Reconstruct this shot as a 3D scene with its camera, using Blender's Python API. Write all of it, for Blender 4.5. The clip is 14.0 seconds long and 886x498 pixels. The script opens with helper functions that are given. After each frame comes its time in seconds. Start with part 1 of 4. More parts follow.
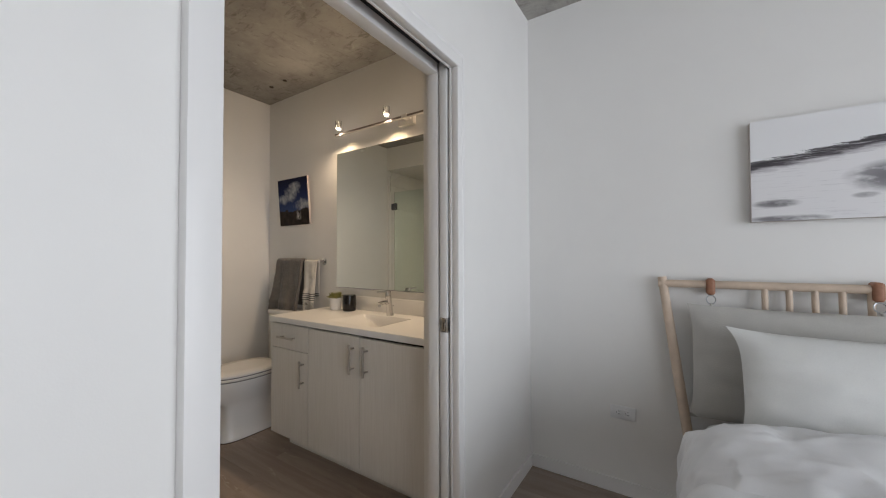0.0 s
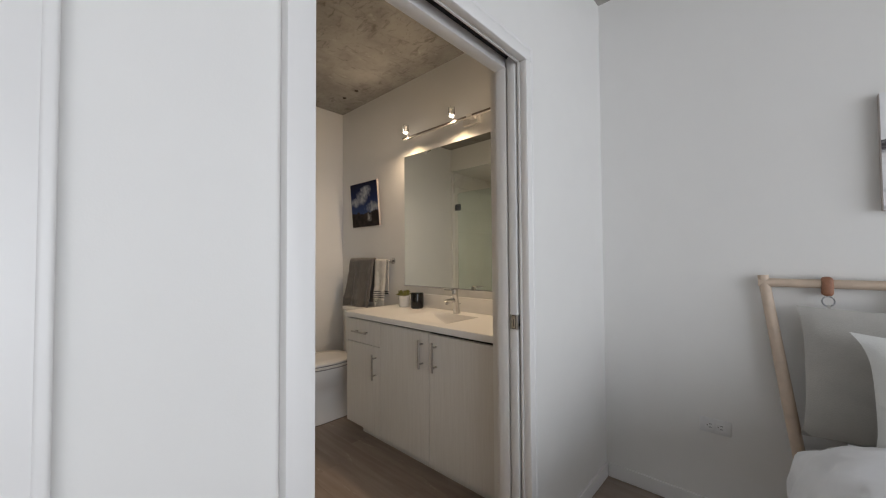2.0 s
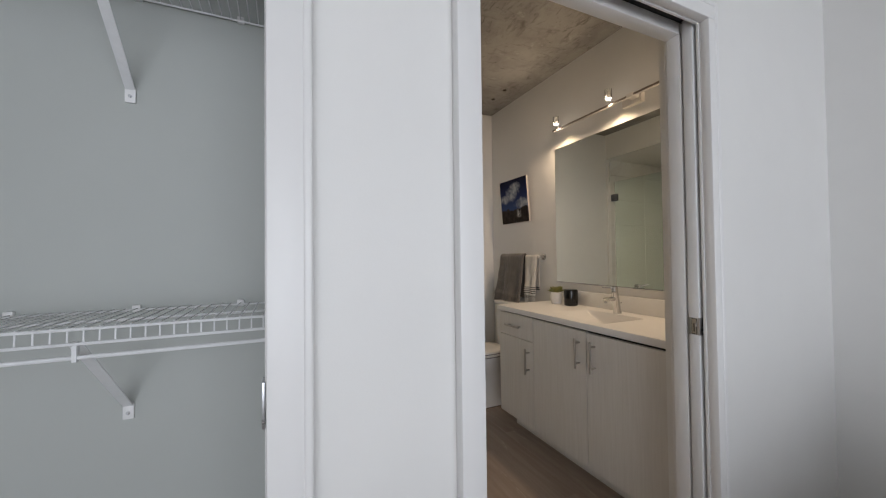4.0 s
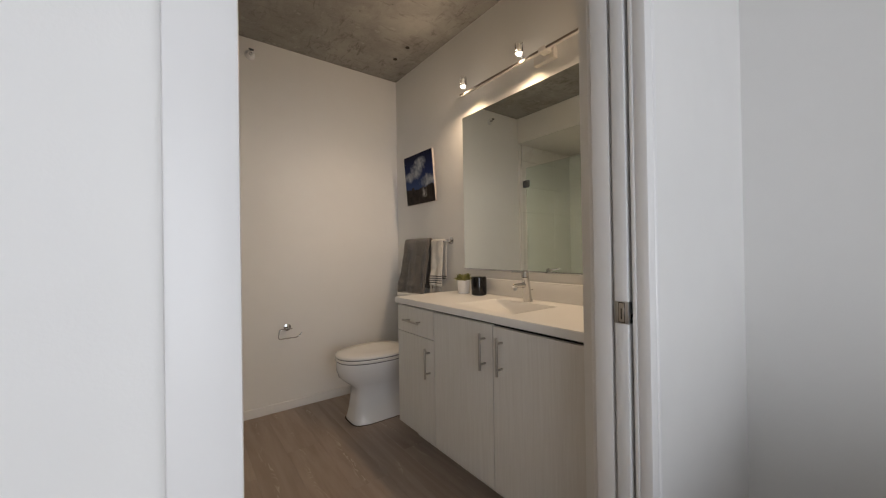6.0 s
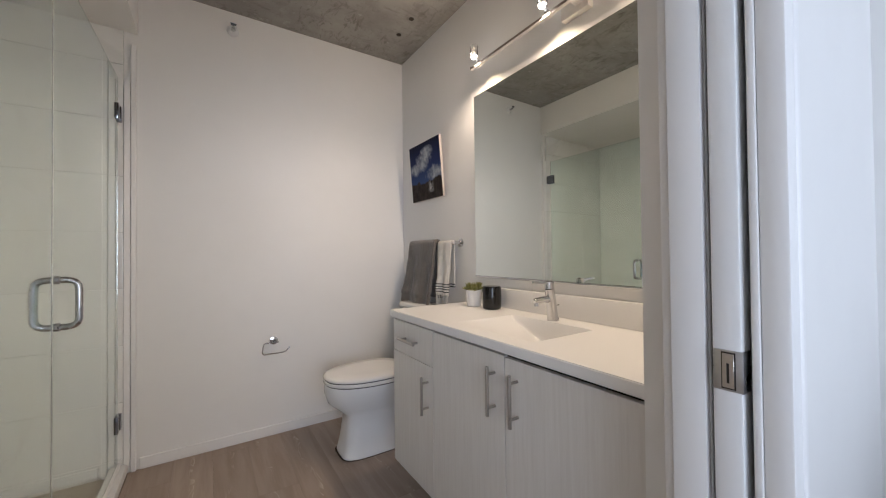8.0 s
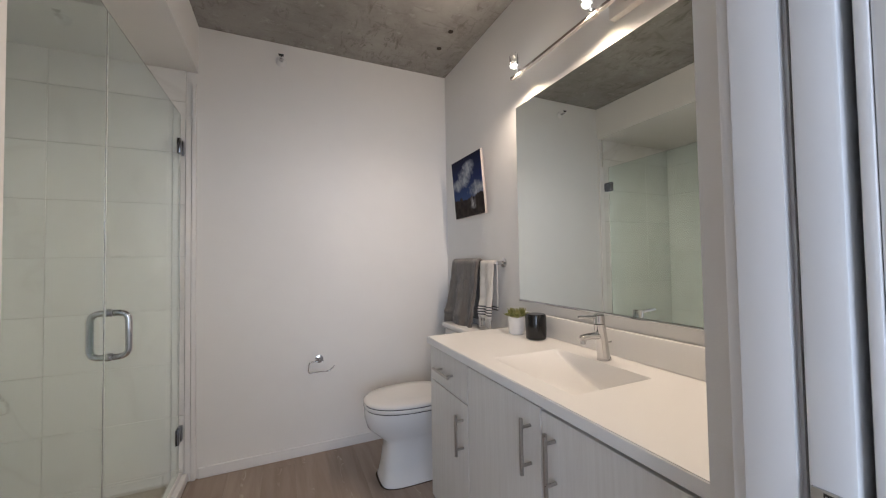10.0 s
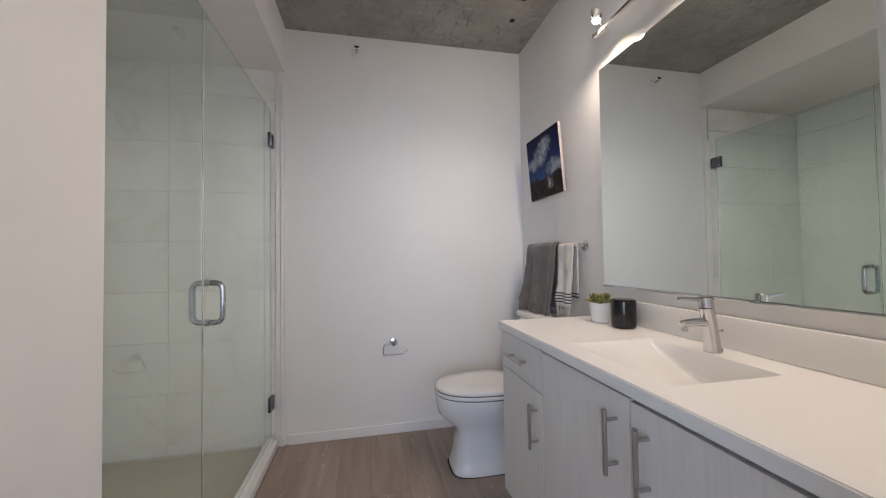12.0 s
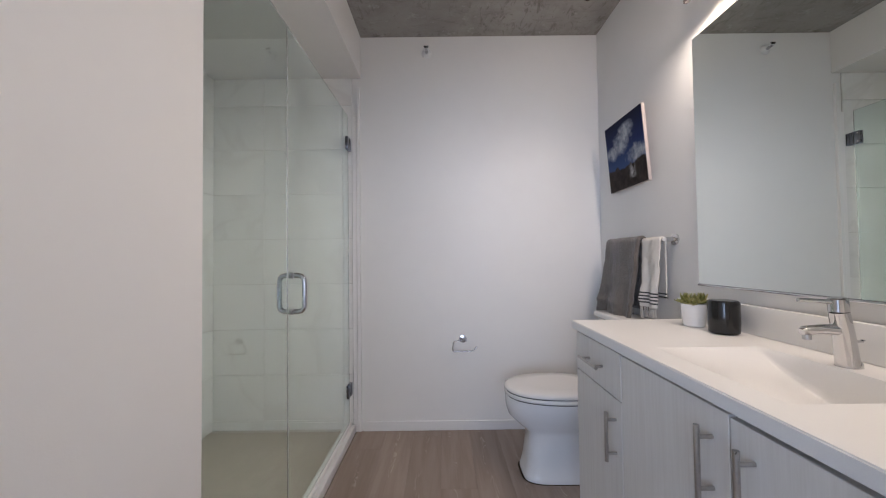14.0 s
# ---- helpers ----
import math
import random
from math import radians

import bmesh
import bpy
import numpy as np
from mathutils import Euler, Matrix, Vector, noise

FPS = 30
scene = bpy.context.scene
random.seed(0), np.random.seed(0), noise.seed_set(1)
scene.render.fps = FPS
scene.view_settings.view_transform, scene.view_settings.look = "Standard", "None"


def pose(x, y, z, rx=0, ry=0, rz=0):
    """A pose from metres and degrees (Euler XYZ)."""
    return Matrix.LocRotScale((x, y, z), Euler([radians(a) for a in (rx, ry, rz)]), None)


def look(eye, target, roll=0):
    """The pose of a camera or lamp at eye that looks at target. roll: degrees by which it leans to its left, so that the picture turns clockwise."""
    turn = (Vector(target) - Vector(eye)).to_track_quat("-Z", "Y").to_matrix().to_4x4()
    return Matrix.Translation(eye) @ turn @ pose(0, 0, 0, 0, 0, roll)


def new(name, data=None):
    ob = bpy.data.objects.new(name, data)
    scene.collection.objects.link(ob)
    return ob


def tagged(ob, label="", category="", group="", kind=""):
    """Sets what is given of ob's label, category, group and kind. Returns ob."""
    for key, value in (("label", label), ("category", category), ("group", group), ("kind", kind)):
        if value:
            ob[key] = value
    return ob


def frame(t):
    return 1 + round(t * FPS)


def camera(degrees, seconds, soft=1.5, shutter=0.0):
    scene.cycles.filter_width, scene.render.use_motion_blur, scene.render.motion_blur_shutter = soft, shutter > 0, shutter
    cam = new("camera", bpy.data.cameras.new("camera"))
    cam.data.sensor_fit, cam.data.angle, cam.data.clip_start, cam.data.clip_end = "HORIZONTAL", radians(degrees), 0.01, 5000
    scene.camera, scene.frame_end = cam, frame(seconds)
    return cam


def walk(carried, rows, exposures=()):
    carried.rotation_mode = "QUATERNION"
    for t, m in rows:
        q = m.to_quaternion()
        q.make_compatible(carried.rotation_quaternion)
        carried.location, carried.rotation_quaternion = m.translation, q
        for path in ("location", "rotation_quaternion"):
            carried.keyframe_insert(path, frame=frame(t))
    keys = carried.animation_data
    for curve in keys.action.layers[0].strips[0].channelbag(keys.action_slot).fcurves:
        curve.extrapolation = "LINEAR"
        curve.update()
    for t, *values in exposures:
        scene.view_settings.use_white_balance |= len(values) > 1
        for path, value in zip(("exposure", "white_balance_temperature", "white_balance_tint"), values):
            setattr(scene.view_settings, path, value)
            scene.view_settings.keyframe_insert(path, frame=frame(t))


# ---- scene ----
cam = camera(102.0, 14.0, soft=1.15)
PATH = [
    (0, (0.299, 0.22, 1.25), (1.974, 1.312, 1.294), -0.2),
    (0.5, (0.276, 0.271, 1.235), (1.782, 1.586, 1.295), 0.1),
    (1, (0.283, 0.296, 1.214), (1.745, 1.66, 1.269), 0.0),
    (1.5, (0.292, 0.29, 1.206), (1.763, 1.644, 1.261), -0.2),
    (2, (0.273, 0.239, 1.229), (1.738, 1.599, 1.284), -0.4),
    (2.5, (0.135, 0.184, 1.294), (1.219, 1.864, 1.348), -0.8),
    (2.7, (0.098, 0.180, 1.288), (0.940, 1.993, 1.344), 0.1),
    (4.8, (0.276, 0.328, 1.207), (1.103, 2.15, 1.241), -0.9),
    (5, (0.275, 0.36, 1.205), (1.205, 2.13, 1.237), -0.5),
    (5.5, (0.41, 0.434, 1.175), (1.475, 2.126, 1.197), -0.7),
    (6, (0.588, 0.536, 1.143), (1.781, 2.141, 1.154), -0.9),
    (6.5, (0.65, 0.604, 1.144), (1.865, 2.192, 1.163), -0.9),
    (7, (0.728, 0.683, 1.133), (1.942, 2.273, 1.155), -0.4),
    (7.5, (0.788, 0.77, 1.121), (1.953, 2.396, 1.141), -0.4),
    (8, (0.889, 0.797, 1.148), (1.981, 2.472, 1.175), -0.6),
    (8.5, (0.983, 0.805, 1.213), (1.936, 2.564, 1.245), -0.9),
    (9, (1.029, 0.83, 1.241), (1.896, 2.632, 1.284), -0.7),
    (9.2, (1.021, 0.828, 1.242), (1.869, 2.639, 1.296), -0.8),
    (11.5, (1.037, 0.885, 1.197), (1.739, 2.757, 1.246), -0.6),
    (12, (1.078, 0.906, 1.159), (1.485, 2.863, 1.209), -0.8),
    (12.5, (1.09, 0.922, 1.161), (1.289, 2.911, 1.212), -0.6),
    (13, (1.109, 0.934, 1.163), (1.225, 2.93, 1.213), -0.7),
    (13.5, (1.099, 0.935, 1.153), (1.159, 2.933, 1.201), -0.6),
    (14, (1.107, 0.928, 1.142), (1.11, 2.927, 1.192), -0.7),
]
GAIN = [(0, -0.05, 6550, 13), (2.5, -0.10, 6600, 13), (5, -0.14, 6400, 14), (6, -0.05, 6600, 14), (7, 0.34, 6050, 15), (8, 0.46, 5780, 14), (9, 0.43, 5700, 14), (11.5, 0.42, 5450, 15), (14, 0.49, 5250, 16)]
walk(cam, [(t, look(eye, target, roll)) for t, eye, target, roll in PATH], GAIN)

# ---- light ----
world = bpy.data.worlds.new("sky")
scene.world = world
world.use_nodes = True
wn = world.node_tree.nodes
sky = wn.new("ShaderNodeTexSky")
sky.sky_type, sky.sun_disc = "NISHITA", False
sky.sun_elevation, sky.sun_rotation = radians(42), radians(20)
world.node_tree.links.new(sky.outputs["Color"], wn["Background"].inputs["Color"])
wn["Background"].inputs["Strength"].default_value = 0.12


def lamp(name, kind, m, energy, color, **settings):
    data = bpy.data.lights.new(name, kind)
    data.energy, data.color = energy, color
    for key, value in settings.items():
        if key == "size":
            data.size = value
        elif key == "size_y":
            data.shape, data.size_y = "RECTANGLE", value
        elif key == "radius":
            data.shadow_soft_size = value
        elif key == "cone":
            data.spot_size, data.spot_blend = radians(value), 0.85
    ob = new(name, data)
    ob.matrix_world = m
    return ob


# daylight in the bedroom window's opening
lamp("window_daylight", "AREA", look((-0.06, -3.40, 1.38), (0.35, 0.0, 1.15)), 138, (0.855, 0.93, 1.0), size=3.9, size_y=2.40)
# the heads of the track over the mirror
HEADS = (2.287, 1.820, 1.350)
for head_y in HEADS:
    lamp("track_spot", "SPOT", look((2.068, head_y, 2.160), (1.80, head_y + 0.08, 1.25)), 11.5, (1.0, 0.755, 0.50), radius=0.03, cone=168)
    # the clear heads also throw light out into the room
    lamp("head_glow", "SPOT", look((2.050, head_y, 2.205), (1.25, head_y + 0.75, 2.28)), 3.3, (1.0, 0.77, 0.53), radius=0.02, cone=172)
    lamp("head_spill", "SPOT", look((2.086, head_y, 2.150), (2.172, head_y - 0.02, 2.025)), 1.5, (1.0, 0.76, 0.42), radius=0.02, cone=84)

# ---- materials ----


class Shade:
    """A small builder for node materials."""

    def __init__(self, name, color=(0.8, 0.8, 0.8), rough=0.5, metal=0.0):
        self.mat = bpy.data.materials.new(name)
        self.mat.use_nodes = True
        self.tree = self.mat.node_tree
        self.bsdf = self.tree.nodes["Principled BSDF"]
        self.bsdf.inputs["Base Color"].default_value = (*color, 1)
        self.bsdf.inputs["Roughness"].default_value = rough
        self.bsdf.inputs["Metallic"].default_value = metal
        self.where = self.tree.nodes.new("ShaderNodeTexCoord").outputs["Object"]

    def node(self, kind, **values):
        n = self.tree.nodes.new(kind)
        for key, value in values.items():
            n.inputs[key].default_value = value
        return n

    def link(self, a, b):
        self.tree.links.new(a, b)

    def stretch(self, sx, sy, sz, source=None):
        n = self.node("ShaderNodeMapping", Scale=(sx, sy, sz))
        self.link(source or self.where, n.inputs["Vector"])
        return n.outputs["Vector"]

    def noise(self, scale, detail=4.0, rough=0.55, source=None, distortion=0.0):
        n = self.node("ShaderNodeTexNoise", Scale=scale, Detail=detail, Roughness=rough, Distortion=distortion)
        self.link(source or self.where, n.inputs["Vector"])
        return n.outputs["Fac"]

    def ramp(self, fac, stops):
        n = self.node("ShaderNodeValToRGB")
        while len(n.color_ramp.elements) < len(stops):
            n.color_ramp.elements.new(0.5)
        for e, (at, c) in zip(n.color_ramp.elements, stops):
            e.position = at
            e.color = (*c, 1) if len(c) == 3 else c
        self.link(fac, n.inputs["Fac"])
        return n.outputs["Color"]

    def grey(self, fac, lo, hi, a=0.0, b=1.0):
        return self.ramp(fac, [(lo, (a, a, a)), (hi, (b, b, b))])

    def mix(self, fac, a, b, mode="MIX"):
        n = self.node("ShaderNodeMix")
        n.data_type, n.blend_type = "RGBA", mode
        for value, socket in ((fac, n.inputs["Factor"]), (a, n.inputs[6]), (b, n.inputs[7])):
            if isinstance(value, (int, float)):
                socket.default_value = value
            elif isinstance(value, tuple):
                socket.default_value = (*value, 1)
            else:
                self.link(value, socket)
        return n.outputs[2]

    def color(self, socket):
        self.link(socket, self.bsdf.inputs["Base Color"])
        return self

    def rough(self, socket):
        self.link(socket, self.bsdf.inputs["Roughness"])
        return self

    def bump(self, fac, strength=0.2, distance=0.002):
        n = self.node("ShaderNodeBump", Strength=strength, Distance=distance)
        self.link(fac, n.inputs["Height"])
        self.link(n.outputs["Normal"], self.bsdf.inputs["Normal"])
        return self


def painted(name, color, rough=0.55, orange_peel=0.12, vary=0.03):
    s = Shade(name, color, rough)
    big = s.noise(1.6, 3)
    c = s.mix(s.grey(big, 0.3, 0.7), color, tuple(v * (1 - vary) for v in color))
    fine = s.noise(9, 4)
    s.color(s.mix(s.grey(fine, 0.45, 0.75, 0.0, 0.25), c, tuple(v * (1 - 2 * vary) for v in color)))
    s.rough(s.grey(big, 0.2, 0.8, rough - 0.06, rough + 0.06))
    s.bump(s.noise(260, 2), orange_peel, 0.001)
    return s.mat


def plain(name, color, rough=0.4, metal=0.0, vary=0.06, scale=40, bump=0.0):
    s = Shade(name, color, rough, metal)
    n = s.noise(scale, 4)
    s.color(s.mix(s.grey(n, 0.35, 0.7), color, tuple(v * (1 - vary) for v in color)))
    s.rough(s.grey(s.noise(scale * 0.4, 3), 0.3, 0.7, max(rough - 0.05, 0.02), rough + 0.05))
    if bump:
        s.bump(s.noise(scale * 4, 3), bump, 0.001)
    return s.mat


WALL = painted("wall_paint", (0.80, 0.79, 0.77))
# Grey-green closet paint, darkened to carry the closet's shade.
CLOSET_SHADED = painted("closet_paint_shaded", (0.44, 0.46, 0.44))
TRIM = painted("trim_paint", (0.80, 0.79, 0.78), 0.35, 0.04, 0.02)
DOOR_PAINT = painted("door_paint", (0.80, 0.80, 0.80), 0.35, 0.03, 0.02)
OUTSIDE = painted("outside_wall", (0.42, 0.40, 0.37), 0.8)


def concrete():
    s = Shade("board_marked_concrete", rough=0.85)
    big = s.noise(1.5, 5, 0.6)
    c = s.mix(s.grey(big, 0.32, 0.68), (0.30, 0.285, 0.26), (0.43, 0.415, 0.385))
    cloudy = s.noise(5.5, 6, 0.65, distortion=0.4)
    c = s.mix(s.grey(cloudy, 0.42, 0.66, 0, 0.55), c, (0.23, 0.215, 0.195))
    patch = s.grey(s.noise(2.1, 3, 0.5), 0.40, 0.56)
    marks = s.noise(9.0, 7, 0.72, s.stretch(2.6, 0.9, 1.0), 0.9)
    dark = s.mix(1.0, s.grey(marks, 0.53, 0.66, 0, 0.7), patch, "MULTIPLY")
    c = s.mix(dark, c, (0.115, 0.10, 0.085))
    across = s.noise(8.0, 7, 0.72, s.stretch(0.8, 2.4, 1.0), 0.7)
    c = s.mix(s.grey(across, 0.55, 0.68, 0, 0.5), c, (0.15, 0.135, 0.12))
    pits = s.noise(34, 4, 0.6)
    c = s.mix(s.grey(pits, 0.68, 0.74, 0, 0.7), c, (0.10, 0.09, 0.08))
    pale = s.noise(11, 6, 0.7)
    c = s.mix(s.grey(pale, 0.60, 0.70, 0, 0.6), c, (0.52, 0.505, 0.475))
    s.color(c)
    h = s.mix(0.5, s.noise(30, 6, 0.7), marks)
    return s.bump(h, 0.6, 0.008).mat


CONCRETE = concrete()


def plank():
    s = Shade("grey_brown_plank", rough=0.45)
    info = s.node("ShaderNodeObjectInfo").outputs["Random"]
    shift = s.node("ShaderNodeVectorMath")
    shift.operation = "ADD"
    offset = s.node("ShaderNodeCombineXYZ")
    times = s.node("ShaderNodeMath")
    times.operation = "MULTIPLY"
    times.inputs[1].default_value = 37.0
    s.link(info, times.inputs[0])
    s.link(times.outputs[0], offset.inputs["X"])
    s.link(times.outputs[0], offset.inputs["Y"])
    s.link(s.where, shift.inputs[0])
    s.link(offset.outputs[0], shift.inputs[1])
    here = shift.outputs[0]
    base = s.ramp(info, [(0.0, (0.31, 0.245, 0.20)), (0.5, (0.345, 0.274, 0.226)), (1.0, (0.385, 0.312, 0.262))])
    long = s.noise(2.6, 5, 0.6, s.stretch(7, 0.6, 1, here), 0.6)
    c = s.mix(s.grey(long, 0.38, 0.70, 0, 0.6), base, (0.215, 0.163, 0.130))
    fine = s.noise(9.0, 5, 0.65, s.stretch(22, 1.0, 1, here))
    c = s.mix(s.grey(fine, 0.52, 0.75, 0, 0.08), c, (0.34, 0.28, 0.235))
    # a wandering band of cathedral grain along the middle of each plank
    across = s.node("ShaderNodeSeparateXYZ")
    s.link(s.tree.nodes["Texture Coordinate"].outputs["Generated"], across.inputs[0])
    drift = s.node("ShaderNodeMath")
    drift.operation = "MULTIPLY_ADD"
    drift.inputs[1].default_value = 1.1
    s.link(s.noise(1.2, 2, 0.5, s.stretch(0.05, 1.6, 1, here)), drift.inputs[0])
    s.link(across.outputs["X"], drift.inputs[2])
    band = s.ramp(drift.outputs[0], [(0.86, (0, 0, 0)), (0.97, (1, 1, 1)), (1.05, (1, 1, 1)), (1.17, (0, 0, 0))])
    contour = s.node("ShaderNodeMath")
    contour.operation = "MULTIPLY"
    contour.inputs[1].default_value = 62.0
    s.link(s.noise(1.0, 2.5, 0.45, s.stretch(15, 3.2, 1, here), 0.8), contour.inputs[0])
    line = s.node("ShaderNodeMath")
    line.operation = "SINE"
    s.link(contour.outputs[0], line.inputs[0])
    ring = s.grey(line.outputs[0], 0.35, 0.95)
    some = s.grey(s.noise(1.0, 2, 0.5, s.stretch(0.6, 2.2, 1, here)), 0.42, 0.60)
    both = s.mix(1.0, s.mix(1.0, band, some, "MULTIPLY"), ring, "MULTIPLY")
    both = s.mix(1.0, both, (0.85, 0.85, 0.85), "MULTIPLY")
    c = s.mix(both, c, (0.50, 0.43, 0.365))
    s.color(c)
    s.rough(s.grey(long, 0.3, 0.7, 0.36, 0.50))
    return s.bump(fine, 0.10, 0.0008).mat


PLANK = plank()
GROUND = plain("floor_bed", (0.10, 0.085, 0.07), 0.8)


def laminate():
    s = Shade("pale_ash_laminate", rough=0.45)
    a = s.noise(5.0, 6, 0.7, s.stretch(16, 16, 0.7))
    b = s.noise(18.0, 4, 0.7, s.stretch(14, 14, 0.5))
    c = s.mix(s.grey(a, 0.35, 0.7), (0.75, 0.725, 0.69), (0.68, 0.65, 0.61))
    c = s.mix(s.grey(b, 0.5, 0.75, 0, 0.3), c, (0.79, 0.77, 0.735))
    s.color(c)
    return s.bump(b, 0.08, 0.0005).mat


LAMINATE = laminate()


def quartz():
    s = Shade("white_quartz", rough=0.36)
    s.color(s.mix(s.grey(s.noise(500, 2), 0.45, 0.7, 0, 0.5), (0.83, 0.82, 0.80), (0.79, 0.775, 0.768)))
    return s.mat


QUARTZ = quartz()
CERAMIC = plain("white_ceramic", (0.82, 0.81, 0.80), 0.08, 0, 0.02, 6)
SEAT_WHITE = plain("white_seat_plastic", (0.80, 0.78, 0.75), 0.18, 0, 0.02, 6)
CHROME = plain("chrome", (0.63, 0.63, 0.64), 0.06, 1.0, 0.03, 20)
NICKEL = plain("brushed_nickel", (0.50, 0.47, 0.44), 0.32, 1.0, 0.10, 160)
STEEL = plain("satin_steel", (0.52, 0.53, 0.55), 0.30, 1.0, 0.08, 90)
# Near-black that stands in for shade inside gaps, slots and recesses.
GAP_SHADE = plain("gap_shade", (0.02, 0.018, 0.017), 0.8)
# Black for the shade between bowl, seat and lid.
SEAT_GAP_SHADE = plain("seat_gap_shade", (0.03, 0.028, 0.028), 0.5)
BLACK_GLASS = plain("black_glass_jar", (0.010, 0.010, 0.011), 0.16, 0, 0.1, 30)
WIRE = plain("white_epoxy_wire", (0.75, 0.76, 0.77), 0.35)
PLASTIC = plain("white_plastic", (0.78, 0.78, 0.78), 0.35)
PAN = plain("shower_pan", (0.48, 0.45, 0.39), 0.35, 0, 0.08, 12)
GROUT = plain("grout", (0.50, 0.50, 0.48), 0.85)
SOIL = plain("dark_soil", (0.05, 0.035, 0.025), 0.9, 0, 0.3, 200, 0.4)
BIRCH = plain("birch_wood", (0.62, 0.49, 0.38), 0.5, 0, 0.16, 18)
LEATHER = plain("tan_leather", (0.33, 0.15, 0.085), 0.55, 0, 0.2, 60, 0.2)
CANVAS_EDGE = plain("canvas_edge", (0.50, 0.44, 0.41), 0.7, 0, 0.05, 50)
HOLE_RIM = plain("rusty_hole", (0.045, 0.03, 0.022), 0.8, 0, 0.4, 120)
TRACK = plain("track_metal", (0.20, 0.165, 0.14), 0.4, 0.5, 0.05, 60)
CANOPY = plain("canopy_white", (0.74, 0.70, 0.65), 0.4)
HINGE = plain("dark_chrome", (0.22, 0.23, 0.26), 0.10, 1.0, 0.1, 30)
SEAL = plain("clear_grey_seal", (0.50, 0.53, 0.51), 0.25)
MIRROR_EDGE = plain("mirror_edge", (0.30, 0.33, 0.32), 0.2, 0.4)


def marble_tile():
    s = Shade("veined_white_tile", rough=0.03)
    info = s.node("ShaderNodeObjectInfo").outputs["Random"]
    shift = s.node("ShaderNodeVectorMath")
    shift.operation = "ADD"
    times = s.node("ShaderNodeMath")
    times.operation = "MULTIPLY"
    times.inputs[1].default_value = 23.0
    s.link(info, times.inputs[0])
    s.link(s.where, shift.inputs[0])
    s.link(times.outputs[0], shift.inputs[1])
    here = shift.outputs[0]
    n = s.noise(1.1, 5, 0.55, s.stretch(1.0, 1.0, 0.7, here), 1.1)
    vein = s.ramp(n, [(0.475, (0, 0, 0)), (0.5, (1, 1, 1)), (0.535, (0, 0, 0))])
    soft = s.noise(1.8, 3, 0.5, here)
    c = s.mix(s.grey(soft, 0.35, 0.7), (0.80, 0.80, 0.785), (0.74, 0.745, 0.73))
    faint = s.mix(1.0, vein, (0.20, 0.20, 0.20), "MULTIPLY")
    s.color(s.mix(faint, c, (0.47, 0.46, 0.44)))
    return s.mat


TILE = marble_tile()


def clear_glass(name, color, rough=0.0):
    s = Shade(name, color, rough)
    s.bsdf.inputs["Transmission Weight"].default_value = 1.0
    s.bsdf.inputs["IOR"].default_value = 1.5
    return s.mat


GLASS = clear_glass("green_tinted_glass", (0.868, 0.970, 0.960))
ACRYLIC = clear_glass("clear_acrylic", (0.97, 0.97, 0.96), 0.05)
MIRROR = Shade("silvered_mirror", (0.81, 0.855, 0.825), 0.0, 1.0).mat


def glow(name, color, strength):
    s = Shade(name, (0.9, 0.9, 0.9), 0.4)
    s.bsdf.inputs["Emission Color"].default_value = (*color, 1)
    s.bsdf.inputs["Emission Strength"].default_value = strength
    return s.mat


BULB = glow("lit_lamp_lens", (1.0, 0.90, 0.74), 4)


def cloth(name, color, weave=900, rough=0.9, fuzz=0.3, vary=0.15, relief=0.5, depth=0.002):
    s = Shade(name, color, rough)
    big = s.noise(14, 4)
    small = s.noise(weave * 0.25, 3)
    c = s.mix(s.grey(big, 0.3, 0.7), color, tuple(v * (1 - vary) for v in color))
    s.color(s.mix(s.grey(small, 0.4, 0.7, 0, 0.5), c, tuple(v * (1 - 2 * vary) for v in color)))
    s.bsdf.inputs["Sheen Weight"].default_value = fuzz
    return s.bump(small, relief, depth).mat


TERRY = cloth("grey_terry", (0.165, 0.148, 0.132), 420, 0.95, 0.3, 0.28, 1.0, 0.006)
SHEET = cloth("white_cotton", (0.80, 0.80, 0.81), 1200, 0.9, 0.1, 0.02)
GREY_SHEET = cloth("grey_cotton", (0.52, 0.52, 0.51), 1200, 0.9, 0.1, 0.04)
LINEN = cloth("grey_linen", (0.50, 0.485, 0.455), 1000, 0.9, 0.1, 0.08)
PILLOW = cloth("offwhite_linen", (0.74, 0.74, 0.72), 1000, 0.9, 0.1, 0.04)


def striped():
    s = Shade("striped_hand_towel", rough=0.9)
    sep = s.node("ShaderNodeSeparateXYZ")
    s.link(s.where, sep.inputs[0])
    z = sep.outputs["Z"]
    wave = s.node("ShaderNodeMath")
    wave.operation = "FRACT"
    scale = s.node("ShaderNodeMath")
    scale.operation = "MULTIPLY"
    scale.inputs[1].default_value = 1 / 0.0155
    s.link(z, scale.inputs[0])
    s.link(scale.outputs[0], wave.inputs[0])
    line = s.ramp(wave.outputs[0], [(0.0, (1, 1, 1)), (0.46, (1, 1, 1)), (0.5, (0, 0, 0)), (1.0, (0, 0, 0))])
    gate = s.ramp(z, [(0.0, (0, 0, 0)), (0.012, (0, 0, 0)), (0.014, (1, 1, 1)), (0.074, (1, 1, 1)), (0.076, (0, 0, 0))])
    fac = s.mix(1.0, line, gate, "MULTIPLY")
    weave = s.noise(300, 3)
    c = s.mix(s.grey(weave, 0.35, 0.7), (0.74, 0.71, 0.66), (0.62, 0.59, 0.54))
    s.color(s.mix(fac, c, (0.06, 0.058, 0.06)))
    return s.bump(weave, 0.4, 0.001).mat


STRIPED = striped()
